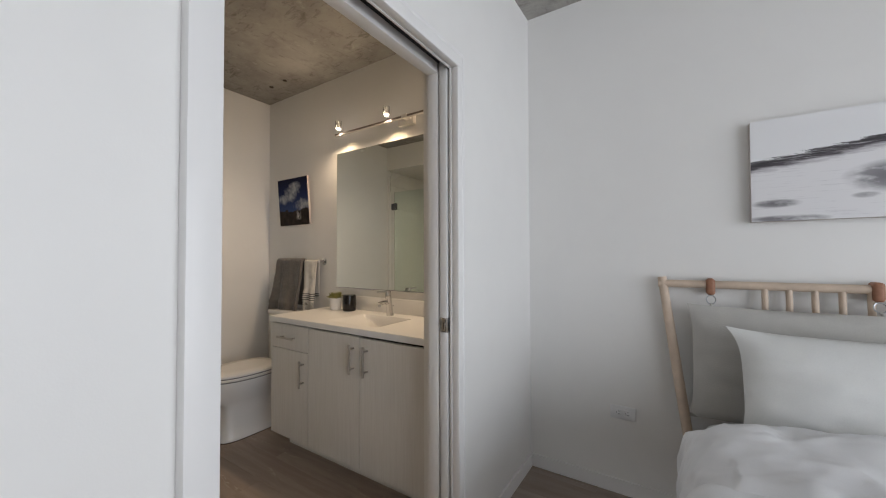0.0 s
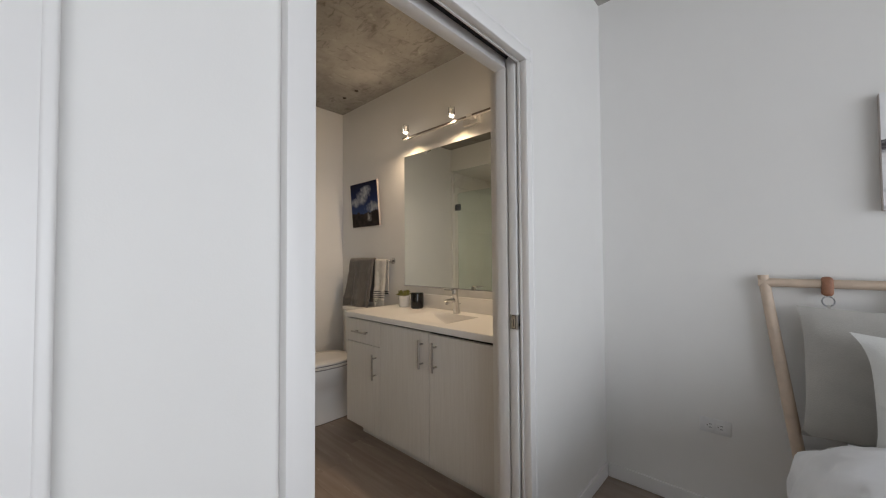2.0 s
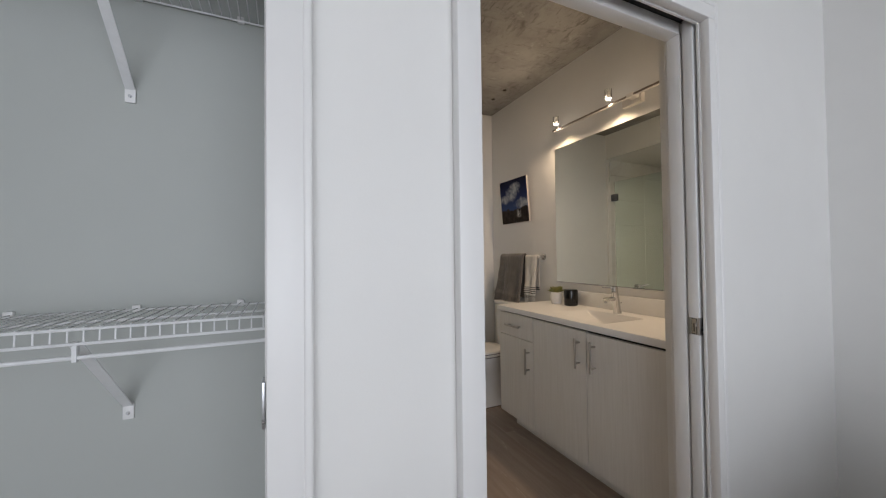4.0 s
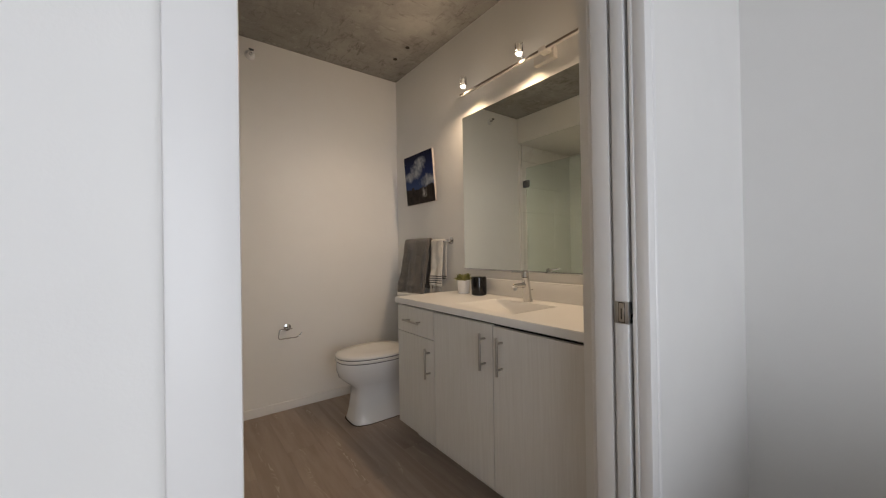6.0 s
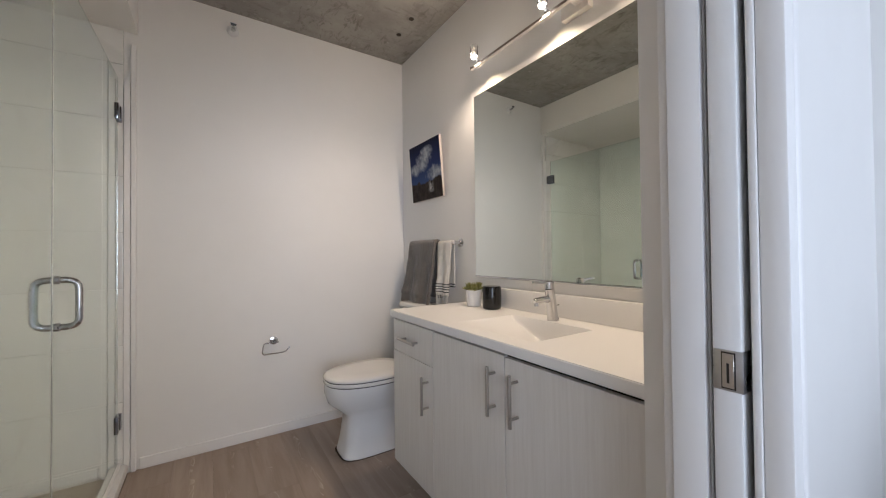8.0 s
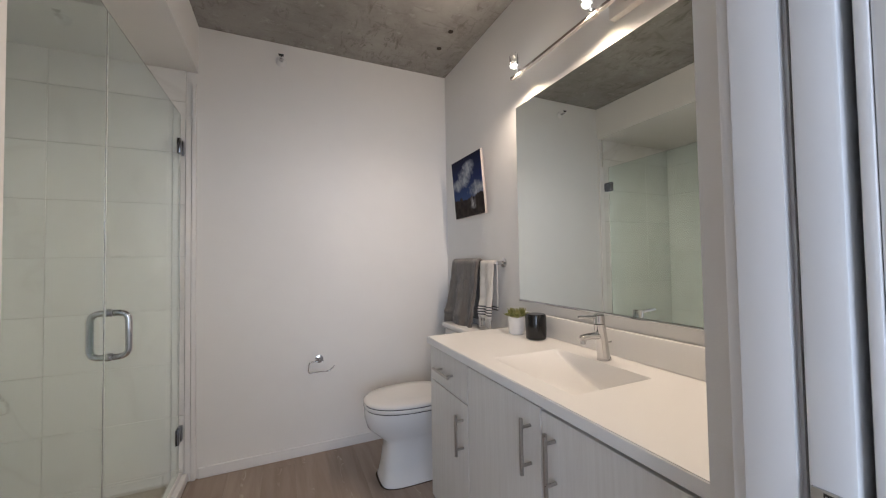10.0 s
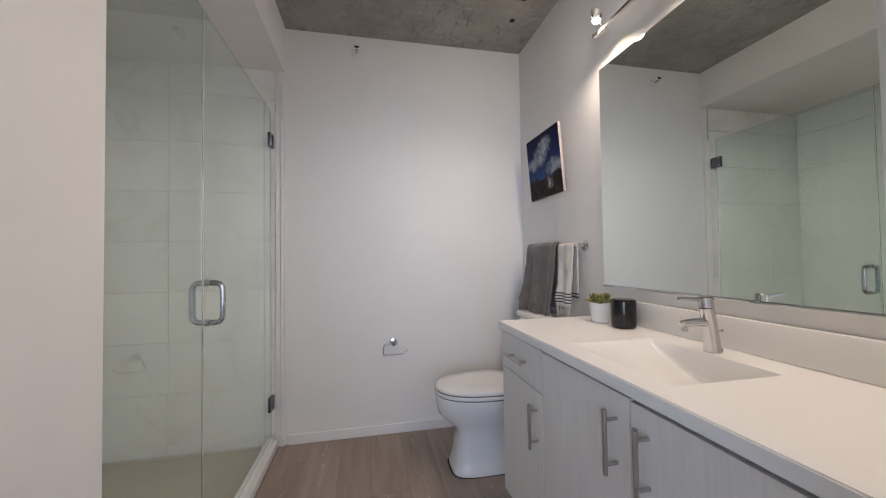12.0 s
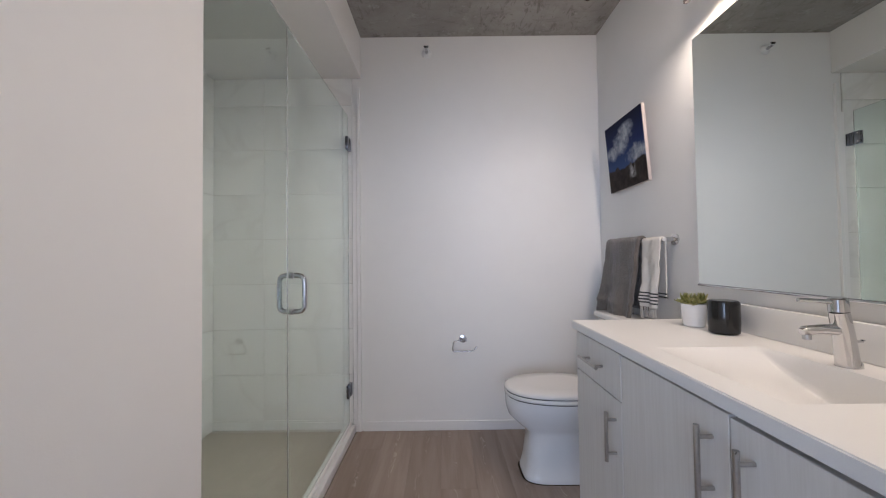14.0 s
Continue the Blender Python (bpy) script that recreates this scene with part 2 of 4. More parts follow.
FRINGE = cloth("cotton_fringe", (0.70, 0.67, 0.61), 600)


def leafy():
    s = Shade("succulent_leaf", rough=0.4)
    info = s.node("ShaderNodeObjectInfo").outputs["Random"]
    s.color(s.mix(s.noise(60, 3), s.ramp(info, [(0, (0.16, 0.17, 0.04)), (0.6, (0.34, 0.31, 0.09)), (1, (0.50, 0.42, 0.17))]), (0.13, 0.14, 0.035)))
    return s.mat


LEAF = leafy()


def seascape():
    """Dark blue sky with pale clouds over a brown headland with a thread of white water."""
    s = Shade("cloud_painting", rough=0.75)
    s.bsdf.inputs["Specular IOR Level"].default_value = 0.2
    here = s.tree.nodes["Texture Coordinate"].outputs["Generated"]
    sep = s.node("ShaderNodeSeparateXYZ")
    s.link(here, sep.inputs[0])
    v, u = sep.outputs["Z"], sep.outputs["Y"]
    skyc = s.ramp(v, [(0.3, (0.045, 0.08, 0.20)), (0.62, (0.014, 0.026, 0.10)), (1.0, (0.006, 0.008, 0.03))])

    def blob(cu, cv, su, sv):
        shift = s.node("ShaderNodeMapping", Location=(0, -cu * su, -cv * sv), Scale=(0, su, sv))
        s.link(here, shift.inputs["Vector"])
        far = s.node("ShaderNodeVectorMath")
        far.operation = "LENGTH"
        s.link(shift.outputs[0], far.inputs[0])
        return s.ramp(far.outputs["Value"], [(0.0, (1, 1, 1)), (1.0, (0, 0, 0))])

    puff = s.noise(5.5, 7, 0.66, s.stretch(1, 1.1, 1.5, here), 0.5)
    heap = s.mix(1.0, s.mix(1.0, s.mix(1.0, blob(0.58, 0.66, 2.4, 3.6), blob(0.42, 0.80, 3.0, 4.2), "LIGHTEN"), blob(0.84, 0.58, 3.2, 5.0), "LIGHTEN"), blob(0.20, 0.42, 2.2, 4.6), "LIGHTEN")
    body = s.mix(0.5, heap, puff)
    c = s.mix(s.grey(body, 0.42, 0.60, 0, 0.92), skyc, s.ramp(s.noise(8, 5, 0.6, here), [(0.35, (0.13, 0.15, 0.21)), (0.66, (0.50, 0.52, 0.56))]))
    wob = s.node("ShaderNodeMath")
    wob.operation = "MULTIPLY_ADD"
    wob.inputs[1].default_value = 0.40
    s.link(s.noise(2.9, 4, 0.5, s.stretch(1, 1, 0.01, here)), wob.inputs[0])
    s.link(v, wob.inputs[2])
    land = s.ramp(wob.outputs[0], [(0.505, (1, 1, 1)), (0.525, (0, 0, 0))])
    earth = s.ramp(s.noise(9, 6, 0.7, here), [(0.35, (0.012, 0.009, 0.009)), (0.7, (0.055, 0.042, 0.036))])
    c = s.mix(land, c, earth)
    off = s.node("ShaderNodeMath")
    off.operation = "SUBTRACT"
    off.inputs[1].default_value = 0.34
    s.link(u, off.inputs[0])
    near = s.node("ShaderNodeMath")
    near.operation = "ABSOLUTE"
    s.link(off.outputs[0], near.inputs[0])
    strand = s.ramp(near.outputs[0], [(0.0, (1, 1, 1)), (0.10, (0, 0, 0))])
    low = s.ramp(v, [(0.10, (0, 0, 0)), (0.15, (1, 1, 1)), (0.26, (0.7, 0.7, 0.7)), (0.33, (0, 0, 0))])
    foam = s.mix(1.0, s.mix(1.0, strand, low, "MULTIPLY"), s.grey(s.noise(12, 5, 0.7, here), 0.40, 0.62), "MULTIPLY")
    s.color(s.mix(foam, c, (0.66, 0.64, 0.62)))
    return s.mat


def ink_hills():
    """White ground with dark brushed ridges and pale washes."""
    s = Shade("ink_hill_print", rough=0.55)
    here = s.tree.nodes["Texture Coordinate"].outputs["Generated"]
    sep = s.node("ShaderNodeSeparateXYZ")
    s.link(here, sep.inputs[0])
    v, u = sep.outputs["Z"], sep.outputs["Y"]
    rise = s.ramp(u, [(0.0, (0.50, 0.50, 0.50)), (0.30, (0.56, 0.56, 0.56)), (0.62, (0.70, 0.70, 0.70)), (0.80, (0.61, 0.61, 0.61)), (1.0, (0.54, 0.54, 0.54))])
    d = s.node("ShaderNodeMath")
    d.operation = "SUBTRACT"
    s.link(v, d.inputs[0])
    s.link(rise, d.inputs[1])
    wob = s.node("ShaderNodeMath")
    wob.operation = "MULTIPLY_ADD"
    wob.inputs[1].default_value = 0.16
    brush = s.noise(4.0, 8, 0.75, s.stretch(1, 2.2, 9, here), 0.5)
    s.link(brush, wob.inputs[0])
    s.link(d.outputs[0], wob.inputs[2])
    paper = (0.78, 0.78, 0.79)
    ridge = s.ramp(wob.outputs[0], [(0.0, (0.74, 0.73, 0.74)), (0.035, (0.42, 0.40, 0.42)), (0.055, (0.07, 0.06, 0.07)), (0.105, (0.03, 0.026, 0.03)), (0.125, (0.10, 0.095, 0.10)), (0.132, paper)])
    # pale torn strands through the dark ridge
    strand = s.noise(7, 7, 0.7, s.stretch(1, 1.1, 16, here), 0.4)
    inside = s.ramp(wob.outputs[0], [(0.03, (0, 0, 0)), (0.06, (1, 1, 1)), (0.12, (1, 1, 1)), (0.13, (0, 0, 0))])
    c = s.mix(s.mix(1.0, s.grey(strand, 0.54, 0.66, 0, 0.75), inside, "MULTIPLY"), ridge, (0.60, 0.58, 0.60))

    def soft(cu, cv, su, sv):
        """A soft oval wash about a point of the print."""
        shift = s.node("ShaderNodeMapping", Location=(0, -cu * su, -cv * sv), Scale=(0, su, sv))
        s.link(here, shift.inputs["Vector"])
        far = s.node("ShaderNodeVectorMath")
        far.operation = "LENGTH"
        s.link(shift.outputs[0], far.inputs[0])
        return s.ramp(far.outputs["Value"], [(0.0, (1, 1, 1)), (0.6, (0.8, 0.8, 0.8)), (1.0, (0, 0, 0))])

    below = s.ramp(d.outputs[0], [(0.0, (1, 1, 1)), (0.02, (0, 0, 0))])
    streak = s.mix(1.0, s.grey(s.noise(6, 7, 0.72, s.stretch(1, 1, 11, here)), 0.57, 0.66, 0, 0.45), below, "MULTIPLY")
    c = s.mix(streak, c, (0.40, 0.38, 0.40))
    cloudy = s.grey(s.noise(5, 5, 0.6, s.stretch(1, 2, 2.4, here)), 0.30, 0.55)
    for cu, cv, su, sv, ink in ((0.62, 0.36, 7.0, 6.5, 0.92), (0.30, 0.30, 5.0, 7.0, 0.85), (0.93, 0.17, 13.0, 22.0, 0.9), (0.90, 0.02, 8.0, 26.0, 0.95), (0.70, 0.20, 26.0, 34.0, 0.6)):
        wash = s.mix(1.0, s.mix(1.0, soft(cu, cv, su, sv), cloudy, "MULTIPLY"), (ink, ink, ink), "MULTIPLY")
        c = s.mix(wash, c, (0.07, 0.062, 0.075))
    s.color(c)
    return s.mat


SEASCAPE, INK = seascape(), ink_hills()

# ---- mesh tools ----


def box(bm, x0, x1, y0, y1, z0, z1):
    v = [bm.verts.new(p) for p in ((x0, y0, z0), (x1, y0, z0), (x1, y1, z0), (x0, y1, z0), (x0, y0, z1), (x1, y0, z1), (x1, y1, z1), (x0, y1, z1))]
    for f in ((3, 2, 1, 0), (4, 5, 6, 7), (0, 1, 5, 4), (1, 2, 6, 5), (2, 3, 7, 6), (3, 0, 4, 7)):
        bm.faces.new([v[i] for i in f])
    return bm


def boxes(*spans, bevel=0.0, segments=2):
    bm = bmesh.new()
    for s in spans:
        box(bm, *s)
    if bevel:
        bmesh.ops.bevel(bm, geom=list(bm.edges), offset=bevel, segments=segments, profile=0.5, affect="EDGES")
    return bm


def tube(points, radius, sides=10, cap=True, bm=None, closed=False):
    """A round rod along points; radius may be one number or one for each point."""
    bm = bm or bmesh.new()
    pts = [Vector(p) for p in points]
    n = len(pts)
    radii = radius if isinstance(radius, (list, tuple)) else [radius] * n
    rings, side = [], None
    for i, p in enumerate(pts):
        a = pts[i - 1] if i or closed else p
        b = pts[(i + 1) % n] if i < n - 1 or closed else p
        d = (b - a).normalized()
        if side is None:
            side = d.orthogonal().normalized()
        side = (side - d * side.dot(d)).normalized()
        up = d.cross(side)
        rings.append([bm.verts.new(p + radii[i] * (math.cos(k * math.tau / sides) * side + math.sin(k * math.tau / sides) * up)) for k in range(sides)])
    for i in range(n if closed else n - 1):
        r, q = rings[i], rings[(i + 1) % n]
        for k in range(sides):
            bm.faces.new((r[k], r[(k + 1) % sides], q[(k + 1) % sides], q[k]))
    if cap and not closed:
        bm.faces.new(rings[0][::-1])
        bm.faces.new(rings[-1])
    return bm


def arc_path(corners, radius, steps=5):
    """A polyline with its inner corners rounded."""
    pts = [Vector(p) for p in corners]
    out = [pts[0]]
    for a, b, c in zip(pts, pts[1:], pts[2:]):
        u, w = (a - b).normalized(), (c - b).normalized()
        p, q = b + u * radius, b + w * radius
        for i in range(steps + 1):
            t = i / steps
            out.append(p.lerp(b, t).lerp(b.lerp(q, t), t))
    return out + [pts[-1]]


def lathe(profile, x, y, sides=32, bm=None):
    """A turned form about a vertical axis: profile of (radius, z)."""
    bm = bm or bmesh.new()
    rings = [[bm.verts.new((x + r * math.cos(k * math.tau / sides), y + r * math.sin(k * math.tau / sides), z)) for k in range(sides)] for r, z in profile]
    for r, q in zip(rings, rings[1:]):
        for k in range(sides):
            bm.faces.new((r[k], r[(k + 1) % sides], q[(k + 1) % sides], q[k]))
    bm.faces.new(rings[0][::-1])
    bm.faces.new(rings[-1])
    return bm


def sheet(nu, nv, place):
    """A grid of nu x nv cells; place(u, v) gives a point."""
    bm = bmesh.new()
    g = [[bm.verts.new(place(i / nu, j / nv)) for j in range(nv + 1)] for i in range(nu + 1)]
    for i in range(nu):
        for j in range(nv):
            bm.faces.new((g[i][j], g[i + 1][j], g[i + 1][j + 1], g[i][j + 1]))
    return bm


def finish(name, bm, material, smooth=40, at=(0, 0, 0)):
    bmesh.ops.recalc_face_normals(bm, faces=bm.faces)
    if tuple(at) != (0, 0, 0):
        bmesh.ops.translate(bm, verts=bm.verts, vec=-Vector(at))
    me = bpy.data.meshes.new(name)
    bm.to_mesh(me)
    bm.free()
    me.materials.append(material)
    if smooth:
        me.shade_smooth()
        me.set_sharp_from_angle(angle=radians(smooth))
    return me


def thing(name, at, label, category, group="", kind=""):
    ob = new(name)
    ob.location = at
    ob.empty_display_size = 0.1
    return tagged(ob, label, category, group, kind)


def base_of(ob):
    p = Vector((0, 0, 0))
    while ob is not None:
        p += ob.location
        ob = ob.parent
    return p


def part(name, bm, material, parent, label="", smooth=40):
    ob = new(name, finish(name, bm, material, smooth, base_of(parent)))
    ob.parent = parent
    return tagged(ob, label) if label else ob


def whole(name, bm, material, label, category="", kind="", at=(0, 0, 0), smooth=40, group=""):
    ob = new(name, finish(name, bm, material, smooth, at))
    ob.location = at
    return tagged(ob, label, category, group, kind)


def structure(name, bm, material, label, smooth=0):
    return whole(name, bm, material, label, name.split("_")[0], "structure", smooth=smooth)


# ---- the shell ----
TOP = 2.655
EAST, NORTH, WEST = 2.178, 3.345, 0.564
BED_WALL = 2.42
BED_TOP = 2.71
FACE, BACK = 0.972, 1.088
JAMB_L, JAMB_R, HEAD_Z = 0.640, 1.515, 2.012
CL_L, CL_R = -1.15, 0.192
structure("wall_north", boxes((-0.6, 2.6, NORTH, NORTH + 0.12, 0, TOP)), WALL, "white painted bathroom wall behind the toilet")
structure("wall_east", boxes((EAST, EAST + 0.42, 1.18, NORTH, 0, TOP)), WALL, "white painted wall behind the vanity")
structure("wall_door", boxes(
    (-2.1, CL_L, FACE, BACK, 0, BED_TOP), (CL_L, CL_R, FACE, BACK, HEAD_Z, BED_TOP), (CL_R, JAMB_L, FACE, BACK, 0, BED_TOP),
    (JAMB_L, JAMB_R + 0.012, FACE, BACK, HEAD_Z + 0.05, BED_TOP),
    (JAMB_R + 0.012, BED_WALL + 0.05, FACE, 0.983, 0, BED_TOP), (JAMB_R + 0.012, BED_WALL + 0.05, 1.034, BACK, 0, BED_TOP), (JAMB_R + 0.9, BED_WALL + 0.05, 0.983, 1.034, 0, BED_TOP),
    (JAMB_R + 0.012, JAMB_R + 0.9, 0.983, 1.034, 2.06, BED_TOP)), WALL, "white wall with a closet opening and a pocket door opening")
structure("wall_vanity_end", boxes((1.612, 2.6, BACK, 1.180, 0, TOP)), WALL, "white wall end beside the vanity")
structure("wall_west", boxes((0.245, WEST, BACK, 1.74, 0, TOP)), WALL, "white wall between closet and bathroom")
structure("wall_closet", boxes((-1.5, 0.245, 1.535, 1.74, 0, TOP), (-1.5, -1.38, BACK, 1.535, 0, TOP)), CLOSET_SHADED, "painted back wall of the closet, darkened for its shade")
structure("wall_shower", boxes((-0.6, -0.445, 1.74, NORTH, 0, TOP)), WALL, "far wall of the shower")
structure("soffit", boxes((-0.445, WEST, 1.74, NORTH, 2.37, TOP)), WALL, "lowered white soffit over the shower")
structure("pilaster", boxes((0.506, 0.534, NORTH - 0.016, NORTH, 0, 2.10), (0.536, 0.558, NORTH - 0.020, NORTH, 0, 2.30), bevel=0.003), TRIM, "narrow white strip beside the shower door")
structure("wall_bed", boxes((BED_WALL, BED_WALL + 0.12, -3.45, FACE, 0, BED_TOP)), WALL, "white bedroom wall behind the bed")
structure("wall_bedroom_west", boxes((-2.22, -2.1, -3.45, BACK, 0, BED_TOP)), WALL, "plain white bedroom wall")
structure("wall_window", boxes((-2.22, -2.04, -3.57, -3.45, 0, BED_TOP), (1.92, 2.54, -3.57, -3.45, 0, BED_TOP), (-2.04, 1.92, -3.57, -3.45, 0, 0.1), (-2.04, 1.92, -3.57, -3.45, 2.62, BED_TOP)), WALL, "white wall round the bedroom window")
structure("floor_base", boxes((-2.3, 2.7, -3.6, 3.5, -0.2, -0.006)), GROUND, "bed under the floor planks")


HOLES = ((1.980, 2.997), (1.975, 2.805))


def ceiling():
    bm = boxes((-2.3, 2.7, 1.0, 3.5, TOP, TOP + 0.25))
    # shallow rims of two old form-tie holes
    for hx, hy in HOLES:
        lathe([(0.020, TOP - 0.001), (0.024, TOP - 0.004), (0.027, TOP - 0.0005)], hx, hy, 16, bm)
    return structure("ceiling", bm, CONCRETE, "raw grey board-marked concrete ceiling")


ceiling()
structure("ceiling_bedroom", boxes((-2.3, 2.7, -3.6, 1.06, BED_TOP, BED_TOP + 0.2)), CONCRETE, "raw grey concrete bedroom ceiling")
for hx, hy in HOLES:
    whole("ceiling_hole", lathe([(0.016, TOP - 0.0045), (0.016, TOP + 0.0)], hx, hy, 14), HOLE_RIM, "dark round form-tie hole in the concrete ceiling", "hole", "structure", smooth=0)

structure("backdrop", boxes((-14, 16, -16.2, -16, -9, 7)), OUTSIDE, "plain facade across the street outside the window")

# baseboards
for span in ((0.572, 2.17, NORTH - 0.012, NORTH, 0, 0.062), (JAMB_R + 0.062, BED_WALL - 0.012, FACE - 0.012, FACE, 0, 0.075),
                          (BED_WALL - 0.012, BED_WALL, -3.45, FACE - 0.012, 0, 0.075), (WEST, WEST + 0.012, BACK + 0.02, 1.735, 0, 0.062), (CL_R + 0.064, JAMB_L - 0.062, FACE - 0.012, FACE, 0, 0.075)):
    structure("baseboard", boxes(span, bevel=0.003), TRIM, "low white painted baseboard")

# ---- the bedroom window, behind the walk ----
window = thing("window_1", (-0.06, -3.5, 0.1), "wide bedroom window with white frame and mullions", "window", kind="structure")
part("window_frame", boxes((-2.04, -1.98, -3.55, -3.47, 0.1, 2.62), (1.86, 1.92, -3.55, -3.47, 0.1, 2.62), (-1.98, 1.86, -3.55, -3.47, 0.1, 0.16), (-1.98, 1.86, -3.55, -3.47, 2.56, 2.62)), TRIM, window)
for mx in (-1.42, -0.77, -0.12, 0.53, 1.18):
    part("mullion", boxes((mx, mx + 0.05, -3.38, -3.33, 0.16, 2.56)), TRIM, window)
for tz in (0.55, 0.92, 1.62, 2.28):
    part("transom", boxes((-1.98, 1.86, -3.38, -3.33, tz, tz + 0.05)), TRIM, window)
part("window_sill", boxes((-2.06, 1.94, -3.46, -3.30, 0.06, 0.1), bevel=0.006), TRIM, window)

# ---- door trim ----


def casing(name, x0, x1, z1, front, label, left=0.062, right=0.072, head=0.060):
    """Casing round an opening: flat boards with a slim raised bead on the outer edge."""
    ob = thing(name, ((x0 + x1) / 2, front, 0), label, "door frame", kind="structure")
    y0, y1 = front - 0.032, front
    part("casing", boxes((x0 - left, x0, y0, y1, 0, z1), bevel=0.004), TRIM, ob)
    part("casing", boxes((x1, x1 + right, y0, y1, 0, z1), bevel=0.004), TRIM, ob)
    part("head_casing", boxes((x0 - left, x1 + right, y0, y1, z1, z1 + head), bevel=0.004), TRIM, ob)
    part("bead", boxes((x1 + right - 0.010, x1 + right + 0.008, y0 - 0.003, y1, 0, z1 + head), bevel=0.006, segments=4), TRIM, ob)
    part("bead", boxes((x0 - left - 0.004, x1 + right + 0.006, y0 - 0.003, y1, z1 + head - 0.010, z1 + head + 0.008), bevel=0.006, segments=4), TRIM, ob)
    return ob


frame_1 = casing("door_frame_1", JAMB_L, JAMB_R, HEAD_Z, FACE - 0.001, "white painted casing of the pocket door opening", right=0.042, head=0.052)
part("jamb", boxes((JAMB_L - 0.012, JAMB_L + 0.003, FACE + 0.001, BACK + 0.012, 0, HEAD_Z), bevel=0.002), TRIM, frame_1)
part("jamb", boxes((JAMB_R - 0.002, JAMB_R + 0.011, FACE - 0.001, 0.981, 0, HEAD_Z), bevel=0.002), TRIM, frame_1)
part("jamb", boxes((JAMB_R - 0.002, JAMB_R + 0.011, 1.036, 1.084, 0, HEAD_Z), bevel=0.002), TRIM, frame_1)
part("head_jamb", boxes((JAMB_L, JAMB_R, FACE, 0.981, HEAD_Z - 0.002, HEAD_Z + 0.05), bevel=0.002), TRIM, frame_1)
part("head_jamb", boxes((JAMB_L, JAMB_R, 1.036, BACK, HEAD_Z - 0.002, HEAD_Z + 0.05), bevel=0.002), TRIM, frame_1)
# Dark strip across the track recess, its shade put in as colour.
part("track_recess_shade", boxes((JAMB_L, JAMB_R + 0.01, 0.984, 1.033, HEAD_Z + 0.036, HEAD_Z + 0.05)), GAP_SHADE, frame_1, "dark strip as shade in the sliding track recess")
part("rear_casing", boxes((JAMB_R + 0.012, JAMB_R + 0.069, 1.089, 1.104, 0, HEAD_Z + 0.055), bevel=0.004), TRIM, frame_1)

frame_2 = casing("door_frame_2", CL_L, CL_R, HEAD_Z, FACE - 0.001, "white painted casing of the closet opening")
part("jamb", boxes((CL_R - 0.003, CL_R + 0.012, FACE + 0.001, BACK - 0.001, 0, HEAD_Z), bevel=0.002), TRIM, frame_2)
part("jamb", boxes((CL_L - 0.012, CL_L + 0.003, FACE + 0.001, BACK - 0.001, 0, HEAD_Z), bevel=0.002), TRIM, frame_2)
part("strike_plate", boxes((CL_R - 0.0075, CL_R - 0.002, 0.968, 1.003, 0.915, 1.0), bevel=0.0008), STEEL, frame_2, "dark steel strike plate")

pocket = thing("door_1", (JAMB_R, 1.0, 0), "white pocket door slid into the wall, with steel edge pull", "door", kind="structure")
part("leaf", boxes((JAMB_R - 0.004, JAMB_R + 0.83, 0.9905, 1.027, 0.012, 2.05), bevel=0.004), DOOR_PAINT, pocket)
plate = part("edge_pull", boxes((JAMB_R - 0.0065, JAMB_R + 0.02, 0.9885, 1.0245, 0.948, 1.006), bevel=0.001), STEEL, pocket, "brushed steel edge pull plate")
# Dark slips on the plate serve as the shade of recess and slot.
part("pull_recess", boxes((JAMB_R - 0.0072, JAMB_R - 0.006, 0.9975, 1.0145, 0.951, 1.0035)), GAP_SHADE, plate)
part("pull_lever", boxes((JAMB_R - 0.0085, JAMB_R - 0.0074, 0.9990, 1.0130, 0.953, 1.0015), bevel=0.0004, segments=1), NICKEL, plate)
part("pull_slot", boxes((JAMB_R - 0.0092, JAMB_R - 0.0084, 1.0045, 1.0075, 0.960, 0.988)), GAP_SHADE, plate)
# Two thin dark sheets added to blacken the pocket like deep shade.
structure("pocket_lining", boxes((JAMB_R + 0.016, JAMB_R + 0.89, 0.9834, 0.9846, 0.01, 2.05), (JAMB_R + 0.016, JAMB_R + 0.89, 1.0324, 1.0336, 0.01, 2.05)), GAP_SHADE, "dark sheets added as the shade inside the door pocket")

# ---- shower ----
structure("shower_floor", boxes((-0.445, 0.46, 1.74, NORTH, -0.005, 0.012)), PAN, "beige shower floor pan")
structure("shower_curb", boxes((0.440, 0.524, 1.74, NORTH - 0.022, 0, 0.052), (0.450, 0.500, 1.74, NORTH - 0.022, 0.052, 0.066), bevel=0.006, segments=3), PLASTIC, "low white shower curb with rounded edge", 40)

screen = thing("shower_screen", (0.485, 2.4, 0.066), "frameless green-tinted glass shower screen with hinged door", "shower screen")
fixed = part("fixed_pane", boxes((0.480, 0.490, 1.742, 2.357, 0.068, 2.09), bevel=0.001, segments=1), GLASS, screen, smooth=0)
swing = part("door_pane", boxes((0.480, 0.490, 2.363, 3.290, 0.076, 2.09), bevel=0.001, segments=1), GLASS, screen, smooth=0)
fixed.visible_shadow = swing.visible_shadow = False
part("edge_seal", boxes((0.4790, 0.4910, 2.3573, 2.3627, 0.07, 2.09), bevel=0.001, segments=1), SEAL, screen, "thin grey edge seal")
